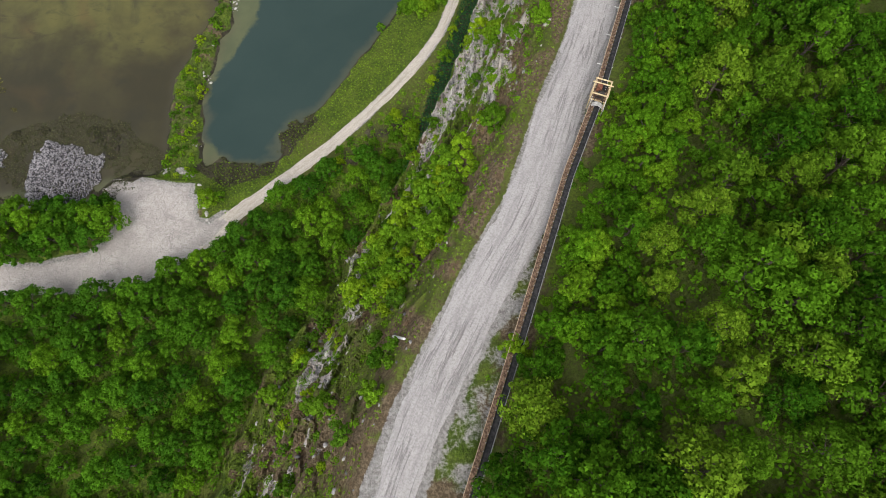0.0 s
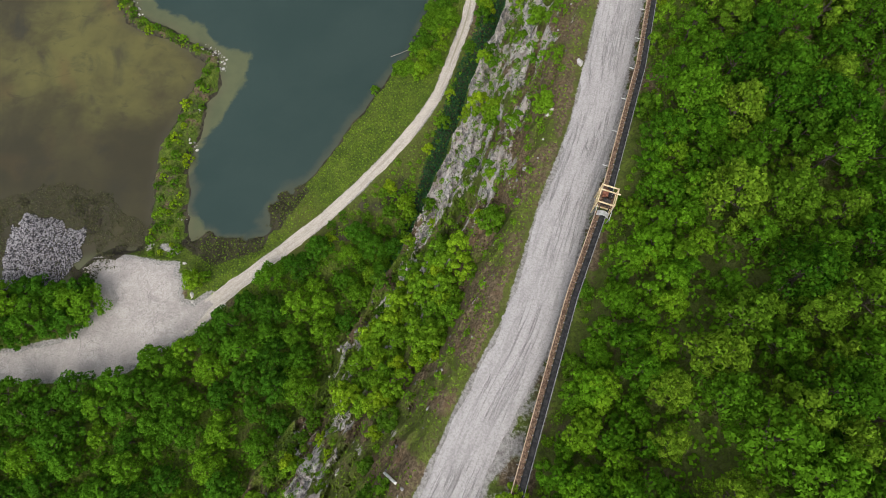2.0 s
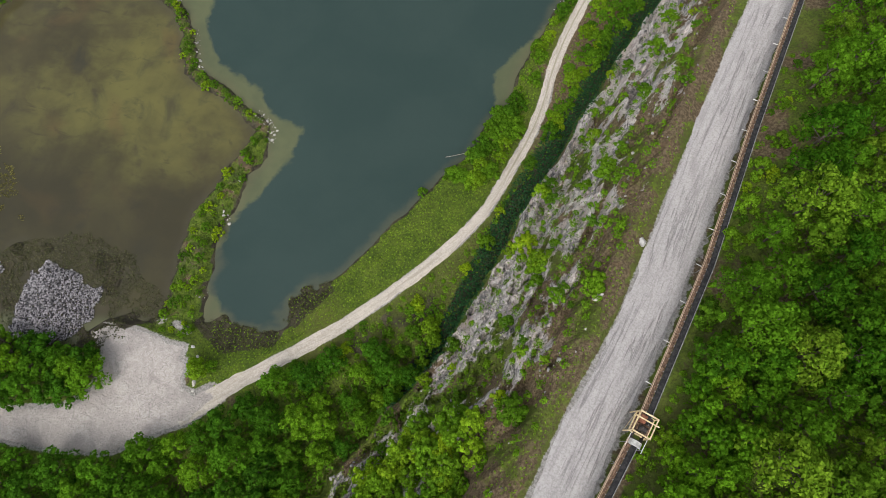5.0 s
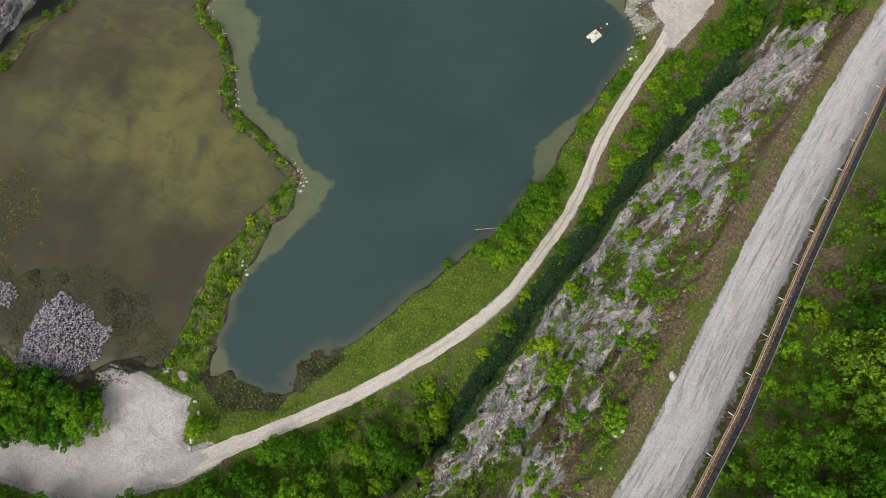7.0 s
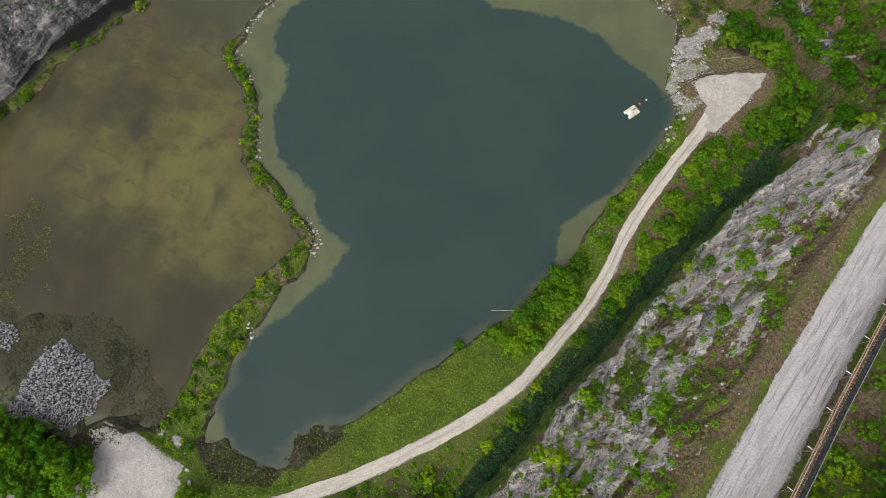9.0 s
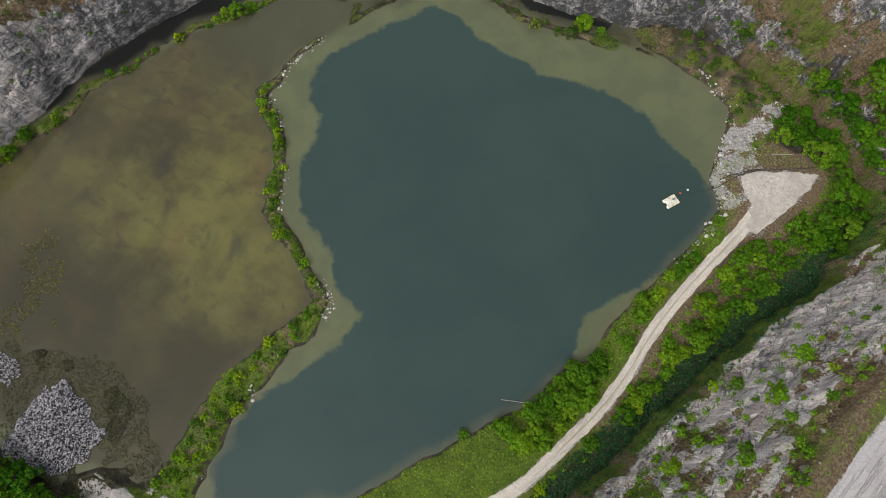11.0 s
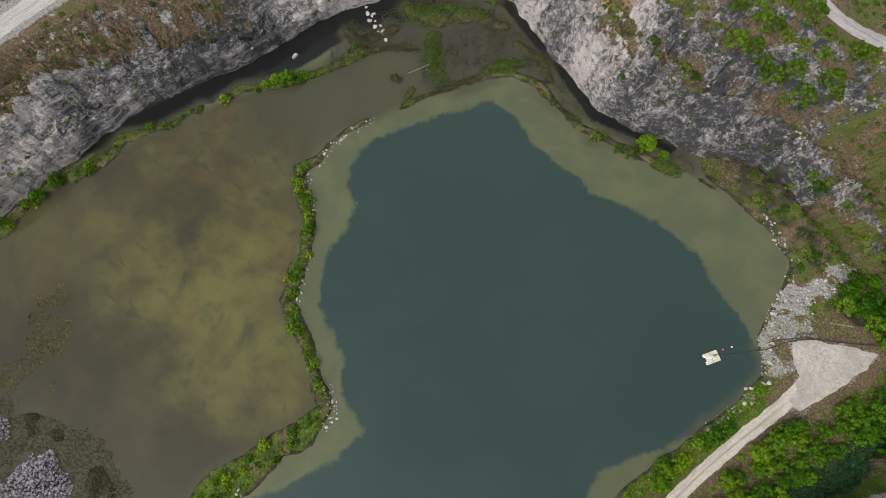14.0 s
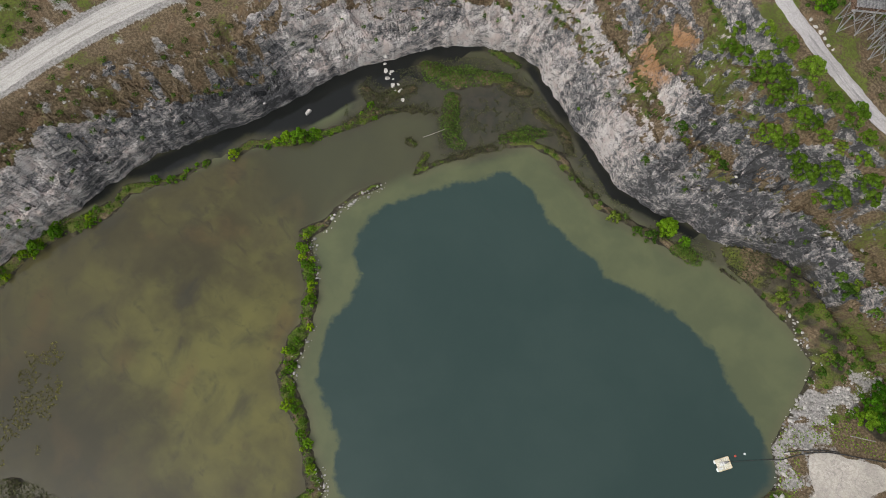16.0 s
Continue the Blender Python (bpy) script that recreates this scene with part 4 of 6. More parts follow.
def yard(name, ring, label, seed, lift, material):
    """A patch of gravel with a ragged outline."""
    xs, ys = [p[0] for p in ring], [p[1] for p in ring]
    gx_, gy_ = np.arange(min(xs) - 3, max(xs) + 3, 0.4), np.arange(min(ys) - 3, max(ys) + 3, 0.4)
    x, y = np.meshgrid(gx_, gy_)
    d = to_ring(x, y, ring)[0] + 0.9 * fbm(x, y, 4, 3, seed)
    z = height(x, y)[0] + (lift + 0.12) * smooth(1.0, -1.2, d) - 0.12
    q = grid_faces(len(gx_), len(gy_))
    keep = (d.ravel()[q] < 1.3).all(1)
    used = np.unique(q[keep])
    index = np.zeros(x.size, int)
    index[used] = np.arange(len(used))
    ob = quad_mesh(name, np.stack([x, y, z], -1).reshape(-1, 3)[used], index[q[keep]], material,
                   {"across": x.ravel()[used], "along": y.ravel()[used], "weeds": 0 * y.ravel()[used]}, True)
    return tagged(ob, label, "gravel yard", kind="structure")


yard("gravel_apron", APRON, "pale grey gravel turning place at the water's edge", 41, 0.16, APRON_MAT)
yard("gravel_pad", PAD, "pale gravel pad beside the pump raft", 43, 0.16, PAD_MAT)


# ---- plants ----
def poly_mesh(name, co, faces, material):
    """A mesh from arrays: faces all with the same number of corners."""
    co, faces = np.asarray(co, float).reshape(-1, 3), np.asarray(faces, int)
    k = faces.shape[1]
    me = bpy.data.meshes.new(name)
    me.vertices.add(len(co))
    me.vertices.foreach_set("co", co.astype(np.float32).ravel())
    me.loops.add(faces.size)
    me.loops.foreach_set("vertex_index", faces.astype(np.int32).ravel())
    me.polygons.add(len(faces))
    me.polygons.foreach_set("loop_start", np.arange(0, faces.size, k, dtype=np.int32))
    me.update(calc_edges=True)
    me.materials.append(material)
    return me


def leaf_quads(rng, centre, normal, size, aspect=0.75):
    """Bent four-cornered leaf clumps at the centres, each facing about along its normal."""
    n = len(centre)
    normal = normal / np.linalg.norm(normal, axis=1, keepdims=True)
    t = rng.normal(size=(n, 3))
    t -= normal * (t * normal).sum(1, keepdims=True)
    t /= np.linalg.norm(t, axis=1, keepdims=True)
    b = np.cross(normal, t)
    s = np.asarray(size).reshape(-1, 1) * rng.uniform(0.7, 1.3, (n, 1))
    droop = normal * s * rng.uniform(-0.5, -0.1, (n, 1))
    co = np.stack([centre + t * s + droop, centre + b * s * aspect, centre - t * s + droop, centre - b * s * aspect], 1)
    return co.reshape(-1, 3)


def quads_of(n):
    return np.arange(4 * n).reshape(n, 4)


def tube(points, radii, sides=6):
    """A tapered limb through the points."""
    co, faces = [], []
    points = [Vector(p) for p in points]
    for i, (p, r) in enumerate(zip(points, radii)):
        way = (points[min(i + 1, len(points) - 1)] - points[max(i - 1, 0)]).normalized()
        a = way.orthogonal().normalized()
        b = way.cross(a)
        co += [p + (a * math.cos(2 * math.pi * k / sides) + b * math.sin(2 * math.pi * k / sides)) * r for k in range(sides)]
        if i:
            o = (i - 1) * sides
            faces += [(o + k, o + (k + 1) % sides, o + sides + (k + 1) % sides, o + sides + k) for k in range(sides)]
    return co, faces


def leaf_tris(rng, centre, normal, size):
    """Three-cornered leaf sprays at the centres, each facing about along its normal."""
    n = len(centre)
    normal = normal / np.linalg.norm(normal, axis=1, keepdims=True)
    t = rng.normal(size=(n, 3))
    t -= normal * (t * normal).sum(1, keepdims=True)
    t /= np.linalg.norm(t, axis=1, keepdims=True)
    b = np.cross(normal, t)
    s = size * rng.uniform(0.65, 1.35, (n, 1))
    w = s * rng.uniform(0.6, 1.0, (n, 1))
    co = np.stack([centre + t * s - normal * s * rng.uniform(0.0, 0.5, (n, 1)), centre - t * s * 0.6 + b * w, centre - t * s * 0.6 - b * w], 1)
    return co.reshape(-1, 3)


def crown_leaves(rng, tall, wide, lobes, leaves, size, low=0.35):
    """Leaf sprays on many small lobes that together make an uneven crown with gaps."""
    out = []
    tips = []
    lobes, leaves = int(lobes * 1.45), int(leaves * 1.38)
    for i in range(lobes):
        a = i * 2.399963 + rng.uniform(-0.5, 0.5)
        q = math.sqrt((i + 0.5) / lobes)
        r = wide * q * rng.uniform(0.72, 1.06)
        top = tall * (1 - (1 - low) * (q ** 2.2) * rng.uniform(0.75, 1.05)) * rng.uniform(0.80, 1.06)
        lobe = wide * rng.uniform(0.17, 0.30)
        c = np.array([r * math.cos(a), r * math.sin(a), top - lobe])
        tips.append(c)
        d = rng.normal(size=(leaves, 3))
        d[:, 2] = np.abs(d[:, 2]) * 0.95 - 0.25
        d /= np.linalg.norm(d, axis=1, keepdims=True)
        rad = lobe * rng.uniform(0.62, 1.12, (leaves, 1)) * np.array([1, 1, 1.0])
        out.append(leaf_tris(rng, c + d * rad, d * 1.1 + np.array([0, 0, 0.2]) + rng.normal(size=(leaves, 3)) * 0.28, size * 0.80))
    return np.concatenate(out), tips


def tris_of(n):
    return np.arange(3 * n).reshape(n, 3)


def make_tree(name, seed, tall, wide, lobes, leaves, size, leaf, label, category, group):
    """A broad-leaved tree: tapered trunk with limbs, and a crown of leaf clumps."""
    rng = np.random.default_rng(seed)
    tree = tagged(new(name), label, category, group)
    co, tips = crown_leaves(rng, tall, wide, lobes, leaves, size)
    v, f = tube([(0, 0, -0.8), (0.1, 0, tall * 0.3), (0.0, 0.1, tall * 0.6), (0.05, 0.05, tall * 0.85)], [tall * 0.024, tall * 0.019, tall * 0.012, tall * 0.004])
    for c in tips[::4]:
        h = max(0.25 * tall, float(c[2]) - tall * 0.28)
        lv, lf = tube([(0, 0, h), (c[0] * 0.5, c[1] * 0.5, h * 0.5 + c[2] * 0.5), tuple(c)], [tall * 0.010, tall * 0.007, tall * 0.002], 5)
        f += [tuple(k + len(v) for k in q) for q in lf]
        v += lv
    mesh_object("trunk", v, f, BARK, tree)
    crown = new("crown", poly_mesh("crown", co, tris_of(len(co) // 3), leaf))
    crown.parent = tree
    return tree


def make_shrub(name, seed, tall, wide, lobes, leaves, size, leaf, label, group):
    rng = np.random.default_rng(seed)
    shrub = tagged(new(name), label, "shrub", group)
    co, tips = crown_leaves(rng, tall, wide, lobes, leaves, size, 0.2)
    v, f = [], []
    for c in tips[::3]:
        lv, lf = tube([(0, 0, -0.4), (c[0] * 0.4, c[1] * 0.4, c[2] * 0.5), tuple(c)], [0.06, 0.04, 0.012], 4)
        f += [tuple(k + len(v) for k in q) for q in lf]
        v += lv
    mesh_object("woody_base", v, f, BARK, shrub)
    foliage = new("foliage", poly_mesh("foliage", co, tris_of(len(co) // 3), leaf))
    foliage.parent = shrub
    return shrub


def scatter(rng, box, spacing, want, tries):
    """Places in a box, kept where want(x, y) exceeds a throw, at least spacing(x, y) apart."""
    x0, y0, x1, y1 = box
    px, py = rng.uniform(x0, x1, tries), rng.uniform(y0, y1, tries)
    ok = want(px, py) > rng.uniform(0, 1, tries)
    px, py = px[ok], py[ok]
    cell, kept, grid = spacing, [], {}
    for x, y in zip(px, py):
        i, j = int(x // cell), int(y // cell)
        near = (q for a in (-1, 0, 1) for b in (-1, 0, 1) for q in grid.get((i + a, j + b), ()))
        if all((x - q[0]) ** 2 + (y - q[1]) ** 2 > spacing ** 2 for q in near):
            grid.setdefault((i, j), []).append((x, y))
            kept.append((x, y))
    return np.array(kept).reshape(-1, 2)


def plant(sources, places, rng, lo, hi, sink=0.25):
    """Set copies of the sources at the places; the sources themselves take the first ones."""
    zs = height(places[:, 0], places[:, 1])[0]
    for i, ((x, y), z) in enumerate(zip(places, zs)):
        s = rng.uniform(lo, hi)
        m = pose(x, y, z - sink, rng.uniform(-4, 4), rng.uniform(-4, 4), rng.uniform(0, 360)) @ Matrix.Diagonal((s, s, s * rng.uniform(0.9, 1.12), 1))
        if i < len(sources):
            sources[i].matrix_basis = m
        else:
            twin = copy_thing(sources[i % len(sources)], pose(0, 0, 0))
            twin.matrix_basis = m




def right_wood(x, y):
    d, _, side, _ = near_line(x, y, [(-6, -45), (1.2, -13), (12.3, 18.5), (30, 66), (48.9, 128.3), (60.2, 168.5), (72, 205)])
    edge = np.interp(y, [-40, 30, 45, 60, 75, 95, 170], [4.5, 4.5, 5.5, 6, 5, 8.0, 8.0])
    glade = np.hypot(x - 61, y - 1) > 5
    return np.where((side < 0) & (d > edge + 1.5 * fbm(x, y, 8, 2, 5)) & glade, 1.0, 0.0)


def left_wood(x, y):
    d = to_ring(x, y, FOOT)[0]
    dt, _, st, _ = near_line(x, y, TRACK)
    keep = (d < -0.5) & (dt > 5.0) & (st < 0) & (y < 74 + 0.25 * (x + 25)) & (to_ring(x, y, APRON)[0] > 2.6)
    thin = smooth(80, 60, y + 0.3 * (x + 25))
    return np.where(keep, thin, 0.0)


rng = np.random.default_rng(11)
big_trees = [make_tree("tree", 100 + i, *dims, LEAF_WOOD, "broad-leaved tree with a full green crown on the bank", "tree", "trees of the upper wood")
             for i, dims in enumerate([(12, 4.6, 28, 54, 0.34), (13, 5.2, 32, 54, 0.35), (10.5, 3.9, 23, 54, 0.33), (12.5, 4.3, 26, 54, 0.33), (9, 3.4, 18, 54, 0.32)])]
places = scatter(rng, (4, -30, 92, 170), 5.6, lambda x, y: right_wood(x, y) * (y - 1.9 * x > -190), 9000)
by_belt = near_line(places[:, 0], places[:, 1], CONV_ALL)[0]
edge = (by_belt < 17 + 5 * fbm(places[:, 0], places[:, 1], 14, 2, 6)) & (places[:, 1] > 16) & (places[:, 1] < 78)
plant(big_trees, places[~edge], rng, 0.72, 1.22)
belt_places = np.concatenate([places[edge], scatter(rng, (10, 14, 70, 80), 3.4, lambda x, y: right_wood(x, y) * (near_line(x, y, CONV_ALL)[0] < 15), 2500)])
edge_trees = [make_tree("sapling", 130 + i, *dims, LEAF_EDGE, "fresh light green young tree beside the conveyor", "tree", "young trees beside the conveyor")
              for i, dims in enumerate([(7.0, 2.7, 17, 50, 0.29), (8.0, 3.1, 20, 50, 0.30), (5.8, 2.4, 14, 50, 0.28)])]
plant(edge_trees, belt_places, rng, 0.7, 1.2)

dark_trees = [make_tree("tree", 200 + i, *dims, LEAF_LEFT, "dense dark green broad-leaved tree on the pit floor", "tree", "trees of the lower wood")
              for i, dims in enumerate([(9, 3.7, 23, 54, 0.34), (9.5, 4.2, 26, 54, 0.35), (8, 3.2, 18, 54, 0.33), (8.5, 3.5, 21, 54, 0.34)])]
places = scatter(rng, (-106, -15, -5, 95), 5.3, left_wood, 9000)
blob = scatter(rng, (-112, 44, -80, 64), 4.1, lambda x, y: np.where((to_ring(x, y, [(-115, 47), (-112, 61), (-97, 60), (-86, 60.5), (-83.5, 57), (-87, 51.5), (-100, 46.5)])[0] < 0.5), 1.0, 0.0), 900)
corner = scatter(rng, (30, 202, 66, 250), 4.2, lambda x, y: np.where((to_ring(x, y, RIM)[0] < -4) & (to_ring(x, y, PAD)[0] > 6) & (to_ring(x, y, FOOT)[0] > -7) & (x > 34 - 0.2 * (y - 204)), 0.85, 0.0), 900)
plant(dark_trees, np.concatenate([places, blob]), rng, 0.76, 1.14)

# young trees: the row between track and ditch, the thicket on the slope, and single ones
def row_want(x, y):
    df = to_ring(x, y, FOOT)[0]
    dt, _, st, _ = near_line(x, y, TRACK)
    row = (st < 0) & (dt > 4.2) & (df < -5.2) & (y > 136) & (y < 216)
    return np.where(row & (to_ring(x, y, PAD)[0] > 4), 1.0, 0.0)


young = [make_tree("young_tree", 400 + i, *dims, LEAF_YOUNG, "bushy young broad-leaved tree with fresh green leaves", "tree", "young trees of the pit")
         for i, dims in enumerate([(4.6, 2.2, 15, 50, 0.27), (5.4, 2.6, 18, 50, 0.28), (3.8, 1.8, 12, 48, 0.26), (4.2, 2.4, 16, 50, 0.27)])]
row = scatter(rng, (0, 130, 45, 220), 3.0, row_want, 5000)
shore_row = scatter(rng, (-12, 122, 20, 200), 2.5, lambda x, y: np.where((land_field(x, y)[0] > 0.7) & (near_line(x, y, TRACK)[2] > 0) & (near_line(x, y, TRACK)[0] > 3.6) & (to_ring(x, y, PAD)[0] > 3), 0.45 * smooth(0.42, 0.58, 0.5 + 0.5 * fbm(x, y, 8, 2, 92)), 0.0), 3000)
thicket = scatter(rng, (-24, 29, 12, 66), 2.8, lambda x, y: np.where(np.hypot((x + 6.5 - 0.45 * (y - 47)) / 9.5, (y - 47) / 17) < 1, 1.0, 0.0), 900)
rest = scatter(rng, (-30, 62, 2, 84), 3.2, lambda x, y: np.where((to_ring(x, y, FOOT)[0] < -0.5) & (to_ring(x, y, FOOT)[0] > -9) & (y < 84), 0.55, 0.0), 600)
east_end = scatter(rng, (18, 222, 52, 252), 3.4, lambda x, y: np.where((to_ring(x, y, FOOT)[0] < 5) & (y > 227), 0.85, 0.0), 500)
north_east = scatter(rng, (-62, 256, -14, 270), 3.0, lambda x, y: np.where((near_line(x, y, HAUL)[0] > 5.0) & (to_ring(x, y, RIM)[0] < 0.5) & (to_ring(x, y, RIM)[0] > -10 + 6 * fbm(x, y, 9, 2, 8)), 0.9, 0.0), 700)
single = np.array([(-18.5, 118.8), (24.6, 49.0), (11.6, 16.2), (10.2, 64.9), (-11.5, 15.5), (-8.6, 17.4), (-25.5, 9), (-60.8, 63.2), (-58.4, 64.2), (-4.9, 133.2), (3.2, 139), (-1.5, 143),
                   (-49.5, 284), (-52.5, 283), (-51, 287), (-160, 128), (-160.5, 122), (-133, 190), (-135.5, 187.5), (-43, 237), (-37.5, 236.5)])
light_trees = [make_tree("young_tree", 420 + i, *dims, LEAF_THICKET, "light yellow-green young tree in the thicket on the slope", "tree", "thicket on the slope")
               for i, dims in enumerate([(4.6, 2.2, 15, 50, 0.27), (5.4, 2.6, 18, 50, 0.28), (3.8, 1.8, 12, 48, 0.26)])]
plant(light_trees, thicket, rng, 0.95, 1.5)
plant(young, np.concatenate([row, shore_row, rest, single]), rng, 0.7, 1.2)
rim_trees = [make_tree("young_tree", 440 + i, *dims, LEAF_RIM, "bushy yellow-green young tree on the rim of the rock face", "tree", "young trees on the rim")
             for i, dims in enumerate([(4.6, 2.4, 16, 50, 0.24), (3.8, 1.9, 12, 48, 0.22)])]
plant(rim_trees, north_east, rng, 0.8, 1.3)
bank_trees = [make_tree("bank_tree", 450 + i, *dims, LEAF_WOOD, "broad green tree on the bank at the end of the pit", "tree", "trees at the pit's end")
              for i, dims in enumerate([(6.5, 3.2, 20, 52, 0.31), (5.5, 2.7, 16, 52, 0.30), (7.2, 3.4, 22, 52, 0.32)])]
plant(bank_trees, np.concatenate([corner, east_end]), rng, 0.7, 1.15)


# shrubs and young trees of the track, the faces and the shore
def lush(x, y):
    z, df, dr, u, field, face = height(x, y)
    dt, _, st, _ = near_line(x, y, TRACK)
    n = 0.5 + 0.5 * fbm(x, y, 13, 3, 91)
    w = np.zeros(x.shape)
    row = (df < -4.5) & (st < 0) & (dt > 2.8) & (y > 130) & (y < 222)
    w = np.where(row, 0.6, w)
    verge = (df < -3.5) & (st < 0) & (dt > 2.8) & (y > 62) & (y <= 132)
    w = np.where(verge, 0.16 + 0.34 * smooth(0.36, 0.6, n), w)
    shore = (field > 0.8) & (st > 0) & (dt > 3.0) & (y > 122) & (y < 198) & (df < 0)
    w = np.where(shore, 0.3, w)
    slope = (u > 0.03) & (u < 0.97) & (y < 215) & (x > -60)
    w = np.where(slope, np.interp(y, [-20, 20, 40, 66, 80, 110, 200], [0.40, 0.40, 0.55, 0.9, 1.0, 1.0, 0.9]) * np.maximum(smooth(0.38, 0.52, n), smooth(0.05, -0.25, ribs(df, face_run(x, y)))) * smooth(0.05, 0.25, u) * smooth(1.0, 0.85, u), w)
    east = (df < 4) & (field > 0.5) & (y > 222) & (x > -16) & (x < 50) & (near_line(x, y, RIDGE)[0] > 3)
    w = np.where(east, 0.18 + 0.6 * smooth(0.36, 0.5, n), w)
    end = (u > 0.02) & (u < 0.99) & (y > 215) & (x > -20)
    w = np.where(end, 0.08 + 0.55 * smooth(0.38, 0.54, n), w)
    ne = (u > 0.62) & (u < 0.99) & (y > 250) & (x > -62) & (x <= -20)
    w = np.where(ne, 0.75 * smooth(0.35, 0.55, n), w)
    edge = near_line(x, y, SHORE_NE)[0] < 1.2
    w = np.where(edge, 0.35, w)
    run = face_run(x, y)
    nf = (u > 0.03) & (u < 0.99) & (((y > 215) & (x <= -20)) | (x < -120)) & ~ne
    w = np.where(nf, 0.04 + 0.30 * smooth(0.55, 0.72, n) * smooth(0.3, 0.5, u) + 0.5 * smooth(-0.2, -0.5, ribs(df, run)) * smooth(0.1, 0.3, u), w)
    up = (dr > 1) & (dr < 40) & ((x < -120) | (y > 240)) & (near_line(x, y, RAMP)[0] > 5.5) & (near_line(x, y, HAUL)[0] > 4)
    w = np.where(up, 0.40 * smooth(0.35, 0.6, n), w)
    bank = (dr > 6) & (x > 10) & (y < 200) & (near_line(x, y, CONV_ALL)[0] > 2.5) & (right_wood(x, y) < 0.5) & (near_line(x, y, HAUL)[0] > 8)
    w = np.where(bank, 1.0 * smooth(0.26, 0.44, n), w)
    clear = (np.hypot((x - 23) / 1.6, y - 224) > 4.5) & (to_ring(x, y, PAD)[0] > 3) & (to_ring(x, y, APRON)[0] > 2.5)
    clear = clear & (np.hypot(x + 7.5, y - 19) > 3)
    return np.where(clear, w, 0)


shrubs = [make_shrub("shrub", 300 + i, *dims, LEAF_SHRUB, "bright green leafy shrub rooted among stones and grass", "shrubs of the pit")
          for i, dims in enumerate([(2.4, 1.5, 11, 42, 0.22), (2.8, 1.8, 13, 42, 0.24), (1.8, 1.2, 9, 40, 0.20), (2.4, 1.6, 12, 42, 0.23), (3.4, 1.9, 14, 44, 0.25)])]
places = scatter(rng, (-200, -20, 62, 300), 2.0, lush, 60000)
order = np.argsort(rng.uniform(0, 1, len(places)) + 1.0 * ((places[:, 0] < -60) | (places[:, 1] > 252)) - 0.35 * (places[:, 1] > 222))
near_big, near_small = places[order[:330]], places[order[330:]]
dull = (near_big[:, 0] < -58) | (near_big[:, 1] > 219)
plant(shrubs, near_big[~dull], rng, 0.6, 1.45)
dull_shrubs = [make_shrub("shrub", 310 + i, *dims, LEAF_FACE, "dull green leafy shrub rooted on the rock face", "shrubs of the faces")
               for i, dims in enumerate([(2.4, 1.5, 11, 42, 0.22), (1.8, 1.3, 9, 40, 0.20), (2.6, 1.7, 12, 42, 0.23)])]
plant(dull_shrubs, near_big[dull], rng, 0.5, 1.3)


def low_growth(name, places, rng, wide, leaves, size, tall, leaf, label, category, aspect=0.75, least=-0.15):
    """Many small plants of one kind, as one mesh."""
    zs = np.maximum(height(places[:, 0], places[:, 1])[0], least)
    n = len(places)
    base = np.column_stack([places, zs]).repeat(leaves, 0)
    w = rng.uniform(0.6, 1.3, (n, 1)).repeat(leaves, 0) * wide
    d = rng.normal(size=(n * leaves, 3))
    d[:, 2] = np.abs(d[:, 2])
    d /= np.linalg.norm(d, axis=1, keepdims=True)
    centre = base + d * w * rng.uniform(0.5, 1.05, (n * leaves, 1)) * np.array([1, 1, tall])
    co = leaf_quads(rng, centre, d + np.array([0, 0, 0.4]) + rng.normal(size=d.shape) * 0.4, np.full(n * leaves, size), aspect)
    ob = new(name, poly_mesh(name, co, quads_of(n * leaves), leaf))
    return tagged(ob, label, category, kind="stuff")


far_side = (near_small[:, 0] < -58) | (near_small[:, 1] > 219)
low_growth("scrub", near_small[~far_side], rng, 1.0, 70, 0.19, 1.1, LEAF_SHRUB, "low bright green scrub on ledges and banks", "scrub")
low_growth("scrub", near_small[far_side], rng, 0.9, 60, 0.18, 0.9, LEAF_FACE, "low dull green scrub on the rock faces", "scrub")


def spit_want(x, y):
    best = np.zeros(x.shape)
    for line in (SPIT, STRIP, STRIP_B):
        d, r, _, _ = near_line(x, y, line)
        best = np.maximum(best, np.where((d < 0.8 * r - 0.2) & (r > 1.0), np.where(y < 104, 0.45, 0.14) + 0.6 * smooth(0.47, 0.62, 0.5 + 0.5 * fbm(x, y, 5, 2, 93)), 0))
    return best


spit_places = scatter(rng, (-170, 70, -60, 215), 1.5, spit_want, 14000)
spit_places = spit_places[rng.permutation(len(spit_places))]
spit_shrubs = [make_shrub("bush", 330 + i, *dims, LEAF_SHRUB, "small bright green bush on the stony spit", "bushes on the spit")
               for i, dims in enumerate([(1.6, 1.0, 8, 42, 0.17), (2.1, 1.2, 9, 44, 0.18), (1.2, 0.8, 7, 38, 0.16)])]
plant(spit_shrubs, spit_places[:120], rng, 0.55, 1.5, 0.15)
low_growth("spit_growth", np.concatenate([spit_places[120:], scatter(rng, (-170, 70, -60, 215), 0.8, lambda x, y: 0.7 * (spit_want(x, y) > 0), 16000)]), rng, 0.5, 20, 0.17, 0.7, LEAF_SEDGE, "rough green growth along the spit", "plants")


